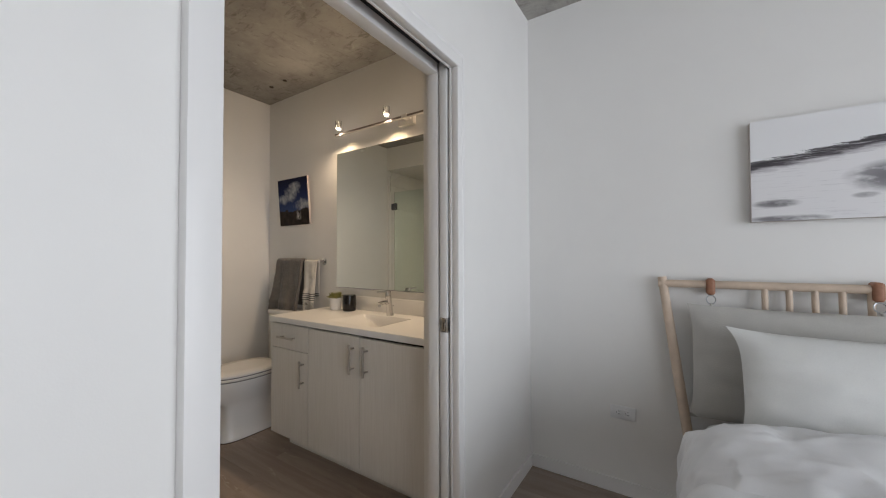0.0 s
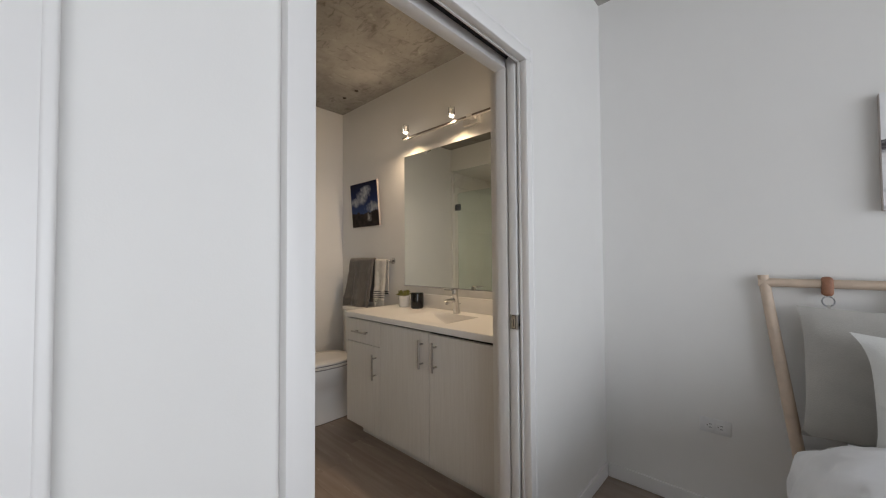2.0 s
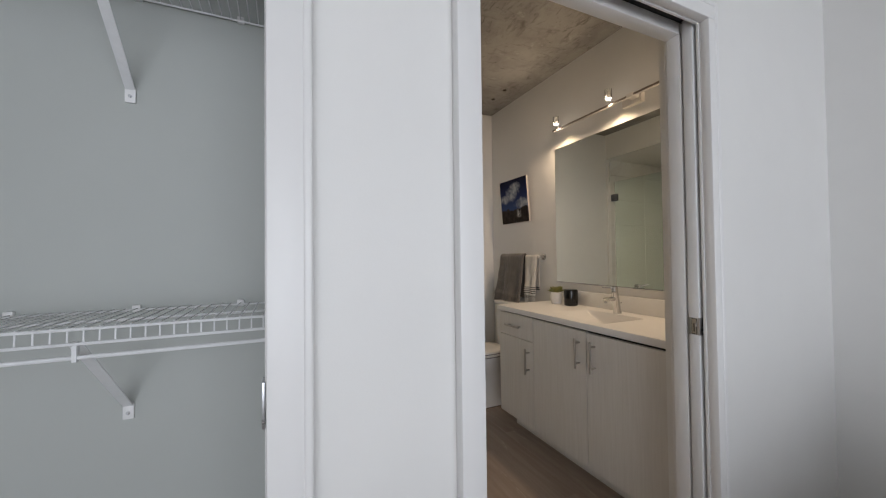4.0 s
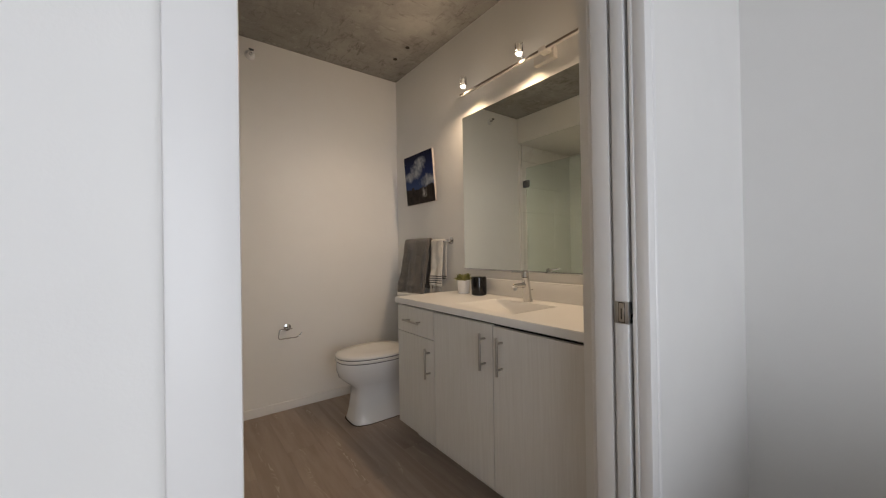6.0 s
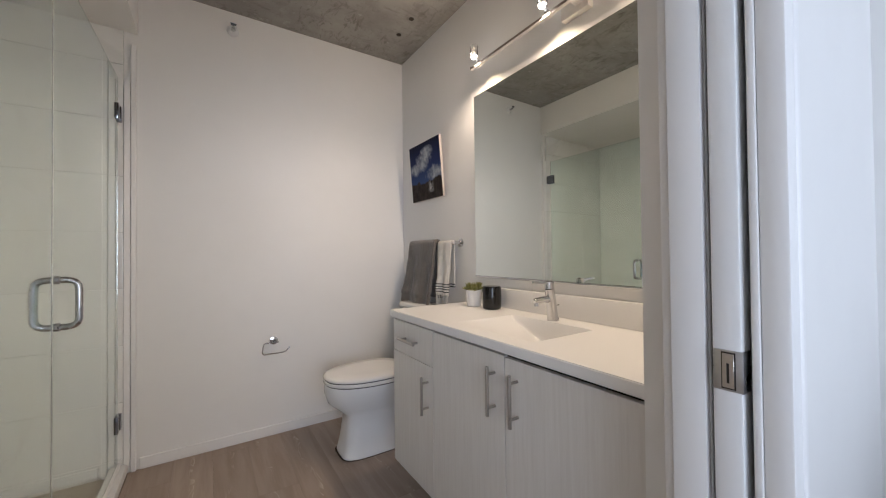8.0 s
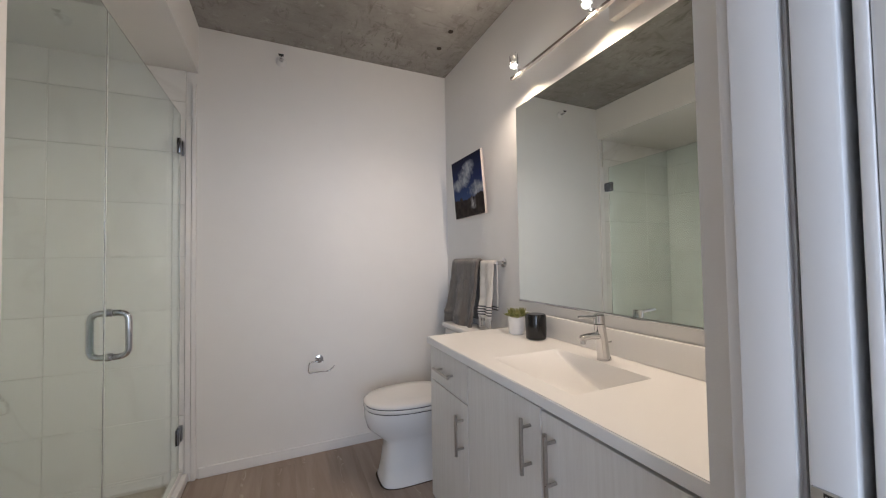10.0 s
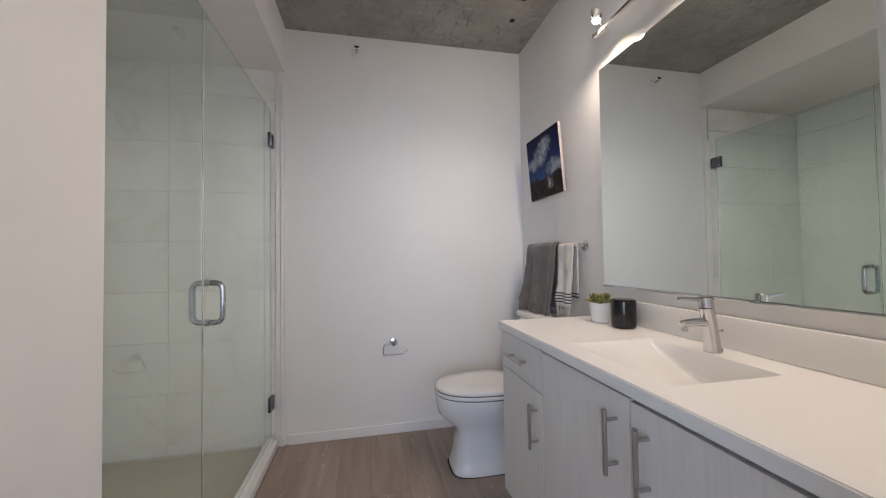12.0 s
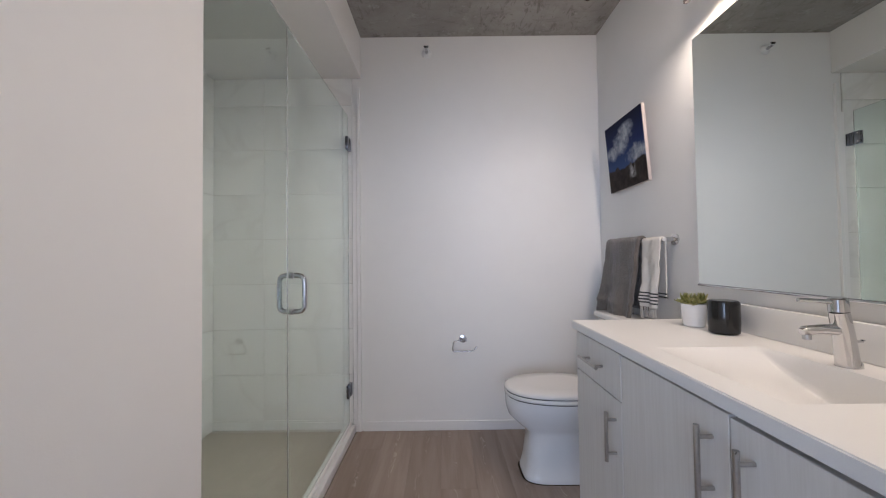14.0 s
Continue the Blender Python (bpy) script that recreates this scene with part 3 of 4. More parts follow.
for hz in (0.244, 1.862):
    hinge = part("hinge", boxes((0.472, 0.498, 3.248, 3.304, hz, hz + 0.084), (0.470, 0.500, 3.298, 3.331, hz + 0.002, hz + 0.082), bevel=0.002), HINGE, screen, "polished dark chrome glass hinge")
    part("hinge_pin", tube([(0.485, 3.29, hz - 0.012), (0.485, 3.29, hz + 0.098)], 0.005, 10), STEEL, hinge)
    for dz in (0.015, 0.069):
        part("screw", tube([(0.4975, 3.262, hz + dz), (0.5005, 3.262, hz + dz)], 0.004, 8), NICKEL, hinge)
handle = part("pull_handle", tube(arc_path([(0.495, 2.402, 1.078), (0.540, 2.402, 1.078), (0.540, 2.402, 0.930), (0.495, 2.402, 0.930)], 0.030), 0.0105, 14), CHROME, swing, "polished chrome D pull handle")
part("inner_pull", tube(arc_path([(0.475, 2.402, 1.078), (0.430, 2.402, 1.078), (0.430, 2.402, 0.930), (0.475, 2.402, 0.930)], 0.030), 0.0105, 14), CHROME, swing, "polished chrome D pull handle")
for hz in (0.930, 1.078):
    part("washer", tube([(0.473, 2.402, hz), (0.497, 2.402, hz)], 0.013, 12), STEEL, swing)

# ---- bathroom: vanity ----
vanity = thing("vanity_cabinet", (1.95, 1.82, 0), "pale ash laminate vanity cabinet with nickel bar handles", "vanity")
FRONT = 1.678
part("body", boxes((FRONT + 0.019, EAST - 0.002, 1.192, 1.210, 0.112, 0.8325), (FRONT + 0.019, EAST - 0.002, 2.456, 2.474, 0.112, 0.8325), (FRONT + 0.019, EAST - 0.002, 1.210, 2.456, 0.112, 0.130), (EAST - 0.014, EAST - 0.002, 1.210, 2.456, 0.130, 0.8325)), LAMINATE, vanity, smooth=0)
part("kick", boxes((1.79, EAST - 0.002, 1.192, 2.440, 0.0, 0.112)), LAMINATE, vanity, smooth=0)
# Not a real rail: dark strip painted in as the worktop's shadow line.
part("top_rail", boxes((FRONT + 0.022, FRONT + 0.05, 1.211, 2.455, 0.775, 0.832)), GAP_SHADE, vanity, "dark strip as the shadow in the gap under the worktop", smooth=0)
# Dark strip set between cabinet and wall as the gap's shadow.
part("wall_gap_shade", boxes((FRONT + 0.024, FRONT + 0.06, 1.181, 1.1915, 0.112, 0.831)), GAP_SHADE, vanity, "dark strip as the shadow in the gap against the wall", smooth=0)


def bar_handle(parent, a, b):
    """A straight bar on two posts."""
    a, b = Vector(a), Vector(b)
    d = (b - a).normalized()
    h = part("handle", tube([a, b], 0.006, 12), NICKEL, parent, "brushed nickel bar handle")
    inset = (b - a).length * 0.16
    for p in (a + d * inset, b - d * inset):
        part("post", tube([p, p + Vector((0.034, 0, 0))], 0.0048, 10), NICKEL, h)


drawer = part("drawer_front", boxes((FRONT, FRONT + 0.018, 2.098, 2.476, 0.669, 0.822), bevel=0.0012, segments=1), LAMINATE, vanity, smooth=0)
bar_handle(drawer, (FRONT - 0.034, 2.205, 0.745), (FRONT - 0.034, 2.365, 0.745))
door = part("door", boxes((FRONT, FRONT + 0.018, 2.098, 2.476, 0.113, 0.665), bevel=0.0012, segments=1), LAMINATE, vanity, smooth=0)
bar_handle(door, (FRONT - 0.034, 2.136, 0.461), (FRONT - 0.034, 2.136, 0.622))
door = part("door", boxes((FRONT, FRONT + 0.018, 1.658, 2.094, 0.113, 0.820), bevel=0.0012, segments=1), LAMINATE, vanity, smooth=0)
bar_handle(door, (FRONT - 0.034, 1.703, 0.620), (FRONT - 0.034, 1.703, 0.780))
door = part("door", boxes((FRONT, FRONT + 0.018, 1.204, 1.654, 0.113, 0.816), bevel=0.0012, segments=1), LAMINATE, vanity, smooth=0)
bar_handle(door, (FRONT - 0.034, 1.599, 0.620), (FRONT - 0.034, 1.599, 0.780))


# basin opening of the worktop
BX0, BX1, BY0, BY1 = 1.738, 2.050, 1.588, 2.000


def basin_depth(x, y):
    """A ramp that falls from the front and the far end to the wall-side corner, with steep walls behind it and at the near end."""
    def ease(t):
        t = min(max(t, 0), 1)
        return t * t * (3 - 2 * t)
    u, v = (x - BX0) / (BX1 - BX0), (y - BY0) / (BY1 - BY0)
    fall = math.sin(math.pi / 2 * u) ** 0.85 * math.sin(math.pi / 2 * (1 - v)) ** 0.85
    return 0.115 * fall * ease((BX1 - x) / 0.022) * ease((y - BY0) / 0.022)


def worktop():
    x0, x1, y0, y1, zt, zb = 1.661, EAST - 0.001, 1.182, 2.484, 0.867, 0.833
    bm = bmesh.new()
    xs, ys = (x0, BX0, BX1, x1), (y0, BY0, BY1, y1)
    up = [[bm.verts.new((x, y, zt)) for y in ys] for x in xs]
    low = [[bm.verts.new((x, y, zb)) for y in ys] for x in xs]
    for i in range(3):
        for j in range(3):
            if (i, j) != (1, 1):
                bm.faces.new((up[i][j], up[i + 1][j], up[i + 1][j + 1], up[i][j + 1]))
                bm.faces.new((low[i][j], low[i][j + 1], low[i + 1][j + 1], low[i + 1][j]))
    rim = [(i, 0) for i in range(4)] + [(3, 1), (3, 2)] + [(i, 3) for i in (3, 2, 1, 0)] + [(0, 2), (0, 1)]
    for (i, j), (k, l) in zip(rim, rim[1:] + rim[:1]):
        bm.faces.new((up[i][j], low[i][j], low[k][l], up[k][l]))
    hole = [(1, 1), (1, 2), (2, 2), (2, 1)]
    for (i, j), (k, l) in zip(hole, hole[1:] + hole[:1]):
        bm.faces.new((up[i][j], low[i][j], low[k][l], up[k][l]))
    bmesh.ops.recalc_face_normals(bm, faces=bm.faces)
    outer = [e for e in bm.edges if all(v.co.x < x0 + 1e-4 for v in e.verts) or (all(v.co.z > zt - 1e-4 for v in e.verts) and all(v.co.y > y1 - 1e-4 for v in e.verts))]
    bmesh.ops.bevel(bm, geom=outer, offset=0.003, segments=2, affect="EDGES")
    return bm


top = thing("worktop", (1.92, 1.82, 0.833), "white quartz vanity worktop with integrated ramp basin", "worktop")
part("slab", worktop(), QUARTZ, top, smooth=30)
part("basin", sheet(64, 80, lambda u, v: (BX0 + (BX1 - BX0) * u, BY0 + (BY1 - BY0) * v, 0.8665 - basin_depth(BX0 + (BX1 - BX0) * u, BY0 + (BY1 - BY0) * v))), QUARTZ, top, smooth=60)
part("drain", lathe([(0.002, 0.768), (0.022, 0.755), (0.022, 0.7705), (0.002, 0.771)], 1.975, 1.655, 20), CHROME, top, "chrome basin drain")
part("backsplash", boxes((EAST - 0.021, EAST - 0.001, 1.182, 2.484, 0.8675, 0.966), bevel=0.003), QUARTZ, top, "white quartz backsplash strip")

mirror = thing("wall_mirror", (EAST, 1.8, 1.022), "large frameless wall mirror above the vanity", "mirror")
part("backing", boxes((EAST - 0.005, EAST - 0.0008, 1.182, 2.421, 1.022, 2.051)), MIRROR_EDGE, mirror, smooth=0)
part("mirror_glass", boxes((EAST - 0.0075, EAST - 0.0052, 1.183, 2.4195, 1.0235, 2.0495)), MIRROR, mirror, smooth=0)
part("clip_rail", boxes((EAST - 0.012, EAST - 0.001, 1.182, 2.421, 1.0155, 1.0218), bevel=0.001), CHROME, mirror, "thin chrome rail under the mirror")

# faucet
faucet = thing("basin_faucet", (2.088, 1.803, 0.867), "polished chrome single-lever basin faucet", "faucet")
fx, fy = 2.088, 1.803
part("body", tube([(fx, fy, 0.8675), (fx, fy, 0.871), (fx - 0.002, fy, 0.873), (fx - 0.010, fy, 0.947), (fx - 0.019, fy, 0.999)], [0.025, 0.025, 0.0225, 0.0205, 0.0195], 28), CHROME, faucet)
part("cap", tube([(fx - 0.019, fy, 1.0005), (fx - 0.021, fy, 1.03), (fx - 0.0215, fy, 1.034)], [0.0195, 0.0188, 0.015], 28), CHROME, faucet)
part("lever", tube([(fx - 0.03, fy, 1.023), (fx - 0.075, fy, 1.027), (fx - 0.118, fy, 1.03)], [0.0062, 0.0052, 0.0048], 12), CHROME, faucet)
part("spout", tube([(fx - 0.014, fy, 0.955), (fx - 0.060, fy, 0.958), (fx - 0.106, fy, 0.955), (fx - 0.112, fy, 0.952)], [0.0140, 0.0122, 0.0112, 0.0085], 20), CHROME, faucet)
part("aerator", tube([(fx - 0.099, fy, 0.946), (fx - 0.099, fy, 0.934)], 0.0090, 16), STEEL, faucet)
part("drain_knob", tube([(fx + 0.018, fy, 0.927), (fx + 0.036, fy, 0.927), (fx + 0.037, fy, 0.931)], [0.003, 0.003, 0.005], 10), CHROME, faucet)

# candle jar
candle = thing("candle_jar", (2.090, 2.190, 0.8675), "glossy black glass candle jar on the worktop", "candle")
part("jar", lathe([(0.040, 0.8675), (0.046, 0.873), (0.0475, 0.907), (0.0475, 0.972), (0.046, 0.978), (0.044, 0.978), (0.043, 0.962), (0.002, 0.959)], 2.090, 2.190, 36), BLACK_GLASS, candle)
part("lid", lathe([(0.0425, 0.971), (0.0425, 0.98), (0.041, 0.982), (0.002, 0.9822)], 2.090, 2.190, 32), BLACK_GLASS, candle)

# succulent
plant = thing("potted_succulent", (2.078, 2.322, 0.8675), "yellow-green succulents in a white ceramic pot", "plant")
px, py = 2.078, 2.322
part("pot", lathe([(0.033, 0.8675), (0.037, 0.871), (0.045, 0.949), (0.0462, 0.954), (0.0435, 0.954), (0.041, 0.942), (0.002, 0.941)], px, py, 32), CERAMIC, plant)
part("soil", lathe([(0.040, 0.937), (0.041, 0.944), (0.02, 0.947), (0.002, 0.948)], px, py, 20), SOIL, plant)


def leaf_mesh(length, width, lift):
    def place(u, v):
        w = width * math.sin(math.pi * min(u * 0.86 + 0.12, 1)) * (1 - 0.25 * u)
        a = (v - 0.5) * 2
        x = length * u
        return (x, a * w, lift * u * u * length + 0.006 * (1 - a * a) * math.sin(math.pi * min(u + 0.1, 1)))
    bm = sheet(7, 4, place)
    back = bmesh.ops.extrude_face_region(bm, geom=list(bm.faces))
    for v in back["geom"]:
        if isinstance(v, bmesh.types.BMVert):
            v.co.z -= 0.0035
    return bm


rng = random.Random(4)
ROSETTES = ((px - 0.017, py + 0.016, 0.955, 1.0), (px + 0.015, py - 0.018, 0.957, 1.037), (px + 0.020, py + 0.022, 0.951, 0.8), (px - 0.022, py - 0.02, 0.95, 0.75))
leaf_data = [finish("leaf", leaf_mesh(0.042, 0.0095, 0.15), LEAF), finish("leaf", leaf_mesh(0.036, 0.0085, 0.4), LEAF), finish("leaf", leaf_mesh(0.026, 0.0075, 0.7), LEAF)]
for rx, ry, rz, size in ROSETTES:
    for ring, (count, tilt) in enumerate(((8, -12), (7, -38), (5, -66))):
        for k in range(count):
            leaf = new("leaf", leaf_data[ring])
            leaf.parent = plant
            turn = 360 * k / count + ring * 23 + rng.uniform(-9, 9)
            leaf.matrix_local = Matrix.Translation((rx - px, ry - py, rz - 0.8675 + 0.004 * ring)) @ Euler((0, 0, radians(turn))).to_matrix().to_4x4() @ Euler((0, radians(tilt + rng.uniform(-8, 8)), 0)).to_matrix().to_4x4() @ Matrix.Scale(size, 4)

# ---- track light ----
track = thing("track_light", (EAST, 1.78, 2.19), "wall-mounted track light with clear spot heads and white canopy", "light")
part("canopy", boxes((EAST - 0.034, EAST - 0.001, 1.655, 1.785, 2.128, 2.190), bevel=0.003), CANOPY, track)
part("connector", boxes((EAST - 0.088, EAST - 0.034, 1.668, 1.712, 2.152, 2.178), bevel=0.003), CANOPY, track)
part("rail", boxes((EAST - 0.084, EAST - 0.072, 1.26, 2.345, 2.158, 2.171), bevel=0.002), TRACK, track, "slim dark bronze rail")
part("rail_lip", boxes((EAST - 0.085, EAST - 0.070, 1.26, 2.344, 2.1535, 2.1578), bevel=0.001), CANOPY, track, "white lower lip of the rail")
part("rail_end", boxes((EAST - 0.086, EAST - 0.070, 2.344, 2.352, 2.156, 2.173), bevel=0.002), TRACK, track)
for head_y in HEADS:
    hx = EAST - 0.108
    head = part("spot_head", lathe([(0.0185, 2.188), (0.0215, 2.192), (0.0215, 2.246), (0.0195, 2.252), (0.0175, 2.252), (0.0175, 2.200)], hx, head_y, 28), ACRYLIC, track, "clear glass spot head")
    head.visible_shadow = False
    part("lens", tube([(hx, head_y, 2.196), (hx - 0.002, head_y, 2.187)], [0.0135, 0.0150], 24), BULB, head, "glowing lamp lens").visible_shadow = False
    part("socket", lathe([(0.0140, 2.1975), (0.0150, 2.201), (0.0120, 2.216), (0.0080, 2.222), (0.0080, 2.240), (0.0050, 2.243)], hx, head_y, 20), CANOPY, head, "small white lamp socket").visible_shadow = False
    part("arm", boxes((hx + 0.016, hx + 0.042, head_y - 0.007, head_y + 0.007, 2.166, 2.184), bevel=0.003), STEEL, head)
    part("clamp", boxes((hx + 0.020, hx + 0.042, head_y - 0.022, head_y + 0.022, 2.150, 2.166), bevel=0.003), CANOPY, head)

# ---- art in the bathroom: a canvas that leans forward at its top ----
def canvas(name, at, width, height, depth, lean, front, label):
    ob = thing(name, at, label, "picture")
    slab = part("stretcher", boxes((at[0], at[0] + depth, at[1] - width / 2, at[1] + width / 2, at[2] - height / 2, at[2] + height / 2), bevel=0.002), CANVAS_EDGE, ob)
    face = part("picture", boxes((at[0] - 0.0016, at[0] - 0.0002, at[1] - width / 2 + 0.001, at[1] + width / 2 - 0.001, at[2] - height / 2 + 0.001, at[2] + height / 2 - 0.001)), front, ob, smooth=0)
    ob.rotation_euler = (0, radians(lean), 0)
    return ob


canvas("canvas_picture", (EAST - 0.047, 2.916, 1.717), 0.400, 0.392, 0.017, -4.5, SEASCAPE, "canvas of clouds over a dark headland, leaning off the wall")
canvas("canvas_picture", (BED_WALL - 0.038, -0.635, 1.622), 1.15, 0.446, 0.036, 0, INK, "wide canvas print of black ink hills on white")

# ---- towel bar and towels ----
bar = thing("towel_bar", (EAST, 2.78, 1.215), "chrome wall towel bar with round flanges", "towel bar")
part("rod", tube([(2.135, 2.558, 1.215), (2.135, 3.145, 1.215)], 0.008, 14), CHROME, bar)
for ty in (2.570, 3.13):
    part("flange", tube([(EAST - 0.001, ty, 1.215), (EAST - 0.008, ty, 1.215), (EAST - 0.012, ty, 1.215)], [0.026, 0.026, 0.014], 24), CHROME, bar)
    part("post", tube([(EAST - 0.01, ty, 1.215), (2.127, ty, 1.215)], 0.011, 16), CHROME, bar)


def drape(name, y0, y1, front_z, back_z, bow, flare, folds, thick, material, label, seed):
    """A cloth folded over the bar at x 2.135, z 1.215."""
    r = 0.0085 + thick / 2 + 0.001
    front_len, back_len, turn = 1.215 - front_z, 1.215 - back_z, math.pi * r
    total = front_len + turn + back_len

    def place(u, v):
        s = total * v
        mid, half = (y0 + y1) / 2, (y1 - y0) / 2
        a = (u - 0.5) * 2
        if s < front_len:
            drop = front_len - s
            x, z = 2.135 - r, 1.215 - drop
            f = drop / front_len
        elif s < front_len + turn:
            t = (s - front_len) / r
            x, z, f = 2.135 - r * math.cos(t), 1.215 + r * math.sin(t), 0.0
        else:
            drop = s - front_len - turn
            x, z, f = 2.135 + r, 1.215 - drop, -drop / back_len
        e = max(f, 0)
        y = mid + a * half * (1 + 0.10 * flare * e) + flare * 0.05 * e
        x -= bow * e ** 1.3 + folds * (0.35 + 0.65 * e) * (0.5 + 0.5 * math.sin(a * 5.2 + seed + 0.8 * e)) * (1 if f >= 0 else 0)
        wob = noise.noise(Vector((y * 14, z * 11, seed)))
        if f >= 0:
            x -= (0.016 * max(wob, -0.3) + 0.006 * noise.noise(Vector((y * 40, z * 34, seed)))) * (0.3 + e)
            if thick > 0.01:
                x -= 0.006 * max(0, math.sin((z - front_z) / 0.0125)) * (1 if 0.05 < z - front_z < 0.13 else 0)
            z += 0.012 * noise.noise(Vector((y * 9, seed, 3.1))) * e ** 4
        return (x, y, z)
    bm = sheet(40, 64, place)
    ob = whole(name, bm, material, label, "towel", at=(2.135, (y0 + y1) / 2, front_z), smooth=80)
    solid = ob.modifiers.new("thickness", "SOLIDIFY")
    solid.thickness, solid.offset = thick, 0
    return ob


grey = drape("bath_towel", 2.762, 3.096, 0.784, 0.86, 0.044, 0.5, 0.026, 0.020, TERRY, "grey terry bath towel folded over the towel bar", 1.3)
hand = drape("hand_towel", 2.598, 2.744, 0.895, 0.94, 0.015, 0.0, 0.016, 0.006, STRIPED, "off-white hand towel with thin black stripes and fringe", 4.2)
tassels = random.Random(9)
for k in range(13):
    ty = 2.604 + 0.135 * k / 12 - 2.671
    sway = tassels.uniform(-0.006, 0.006)
    t0 = -0.014 - 0.016 * (0.5 + 0.5 * math.sin((ty / 0.075) * 5.2 + 5.0)) - 0.012
    bm = tube([(t0, ty, 0.012), (t0 - 0.003, ty + sway * 0.5, -0.020), (t0 - 0.001, ty + sway, -0.050 - tassels.uniform(0, 0.012))], [0.0032, 0.0027, 0.0036], 6)
    me = finish("tassel", bm, FRINGE)
    ob = new("tassel", me)
    ob.parent = hand

# ---- toilet ----
toilet = thing("toilet", (1.80, 2.86, 0), "white ceramic two-piece toilet with closed lid", "toilet")
TY = 2.868


def oval(cx, half_len_front, half_len_back, half_w, z, n=40, square=2.3):
    """An egg-shaped ring that points to -x."""
    out = []
    for k in range(n):
        a = k * math.tau / n
        c, s = math.cos(a), math.sin(a)
        l = half_len_front if c < 0 else half_len_back
        px_ = abs(c) ** (2 / square) * math.copysign(l, c)
        py_ = abs(s) ** (2 / square) * math.copysign(half_w, s)
        out.append((cx + px_, TY + py_, z))
    return out


def loft(rings, top=True, bottom=True):
    bm = bmesh.new()
    vr = [[bm.verts.new(p) for p in r] for r in rings]
    for r, q in zip(vr, vr[1:]):
        for k in range(len(r)):
            bm.faces.new((r[k], r[(k + 1) % len(r)], q[(k + 1) % len(r)], q[k]))
    if bottom:
        bm.faces.new(vr[0][::-1])
    if top:
        bm.faces.new(vr[-1])
    return bm


part("bowl", loft([oval(1.768, 0.254, 0.22, 0.124, 0.004, square=4.4), oval(1.768, 0.254, 0.22, 0.124, 0.020, square=4.4), oval(1.768, 0.249, 0.22, 0.120, 0.027, square=4.4), oval(1.768, 0.236, 0.22, 0.111, 0.09, square=4.2), oval(1.768, 0.226, 0.22, 0.105, 0.17, square=4.0),
                   oval(1.768, 0.223, 0.22, 0.103, 0.232, square=3.6), oval(1.756, 0.252, 0.22, 0.120, 0.262, square=2.5), oval(1.738, 0.287, 0.22, 0.148, 0.31, square=2.3), oval(1.733, 0.297, 0.22, 0.170, 0.36, square=2.2),
                   oval(1.733, 0.298, 0.22, 0.180, 0.40, square=2.2), oval(1.733, 0.294, 0.22, 0.180, 0.412, square=2.2)]), CERAMIC, toilet, smooth=70)
# Thin dark ring round the foot, in the same brown as the soil.
part("base_line", loft([oval(1.768, 0.256, 0.22, 0.126, 0.0005, square=4.4), oval(1.756, 0.252, 0.22, 0.122, 0.005, square=4.4)]), SOIL, toilet, "thin dark line at the foot")
# Black rings fill the seat and lid gaps as their shade.
part("seat_gap", loft([oval(1.733, 0.2925, 0.2, 0.178, 0.412), oval(1.733, 0.2925, 0.2, 0.178, 0.419)]), SEAT_GAP_SHADE, toilet)
part("seat", loft([oval(1.733, 0.297, 0.2, 0.183, 0.418), oval(1.733, 0.302, 0.2, 0.187, 0.423), oval(1.733, 0.302, 0.2, 0.187, 0.434), oval(1.733, 0.298, 0.2, 0.183, 0.438)]), SEAT_WHITE, toilet, smooth=50)
part("lid_gap", loft([oval(1.733, 0.2965, 0.2, 0.1815, 0.438), oval(1.733, 0.2965, 0.2, 0.1815, 0.4425)]), SEAT_GAP_SHADE, toilet)
part("lid", loft([oval(1.733, 0.298, 0.2, 0.184, 0.4425), oval(1.733, 0.303, 0.2, 0.188, 0.447), oval(1.733, 0.302, 0.2, 0.187, 0.456), oval(1.733, 0.285, 0.19, 0.172, 0.464), oval(1.733, 0.18, 0.12, 0.11, 0.468)]), SEAT_WHITE, toilet, smooth=60)
part("trapway", loft([oval(1.95, 0.12, 0.12, 0.10, 0.001, square=3), oval(1.95, 0.12, 0.12, 0.10, 0.22, square=3), oval(1.96, 0.10, 0.13, 0.12, 0.40, square=3)]), CERAMIC, toilet, smooth=60)
tank = part("tank", boxes((2.012, EAST - 0.008, TY - 0.19, TY + 0.19, 0.40, 0.785), bevel=0.022, segments=4), CERAMIC, toilet)
part("tank_lid", boxes((1.998, EAST - 0.004, TY - 0.20, TY + 0.20, 0.786, 0.822), bevel=0.012, segments=3), CERAMIC, tank)
part("flush_lever", tube([(2.012, TY - 0.14, 0.74), (1.997, TY - 0.14, 0.74), (1.995, TY - 0.08, 0.735)], [0.009, 0.007, 0.006], 10), CHROME, tank)

# ---- paper holder and sprinkler on the north wall ----
holder = thing("paper_holder", (1.237, NORTH, 0.61), "empty chrome wire toilet paper holder on the wall", "paper holder")
part("flange", tube([(1.237, NORTH - 0.0005, 0.601), (1.237, NORTH - 0.008, 0.601), (1.237, NORTH - 0.011, 0.601)], [0.025, 0.025, 0.012], 24), CHROME, holder)
part("post", tube([(1.237, NORTH - 0.01, 0.601), (1.237, NORTH - 0.06, 0.601)], 0.009, 14), CHROME, holder)
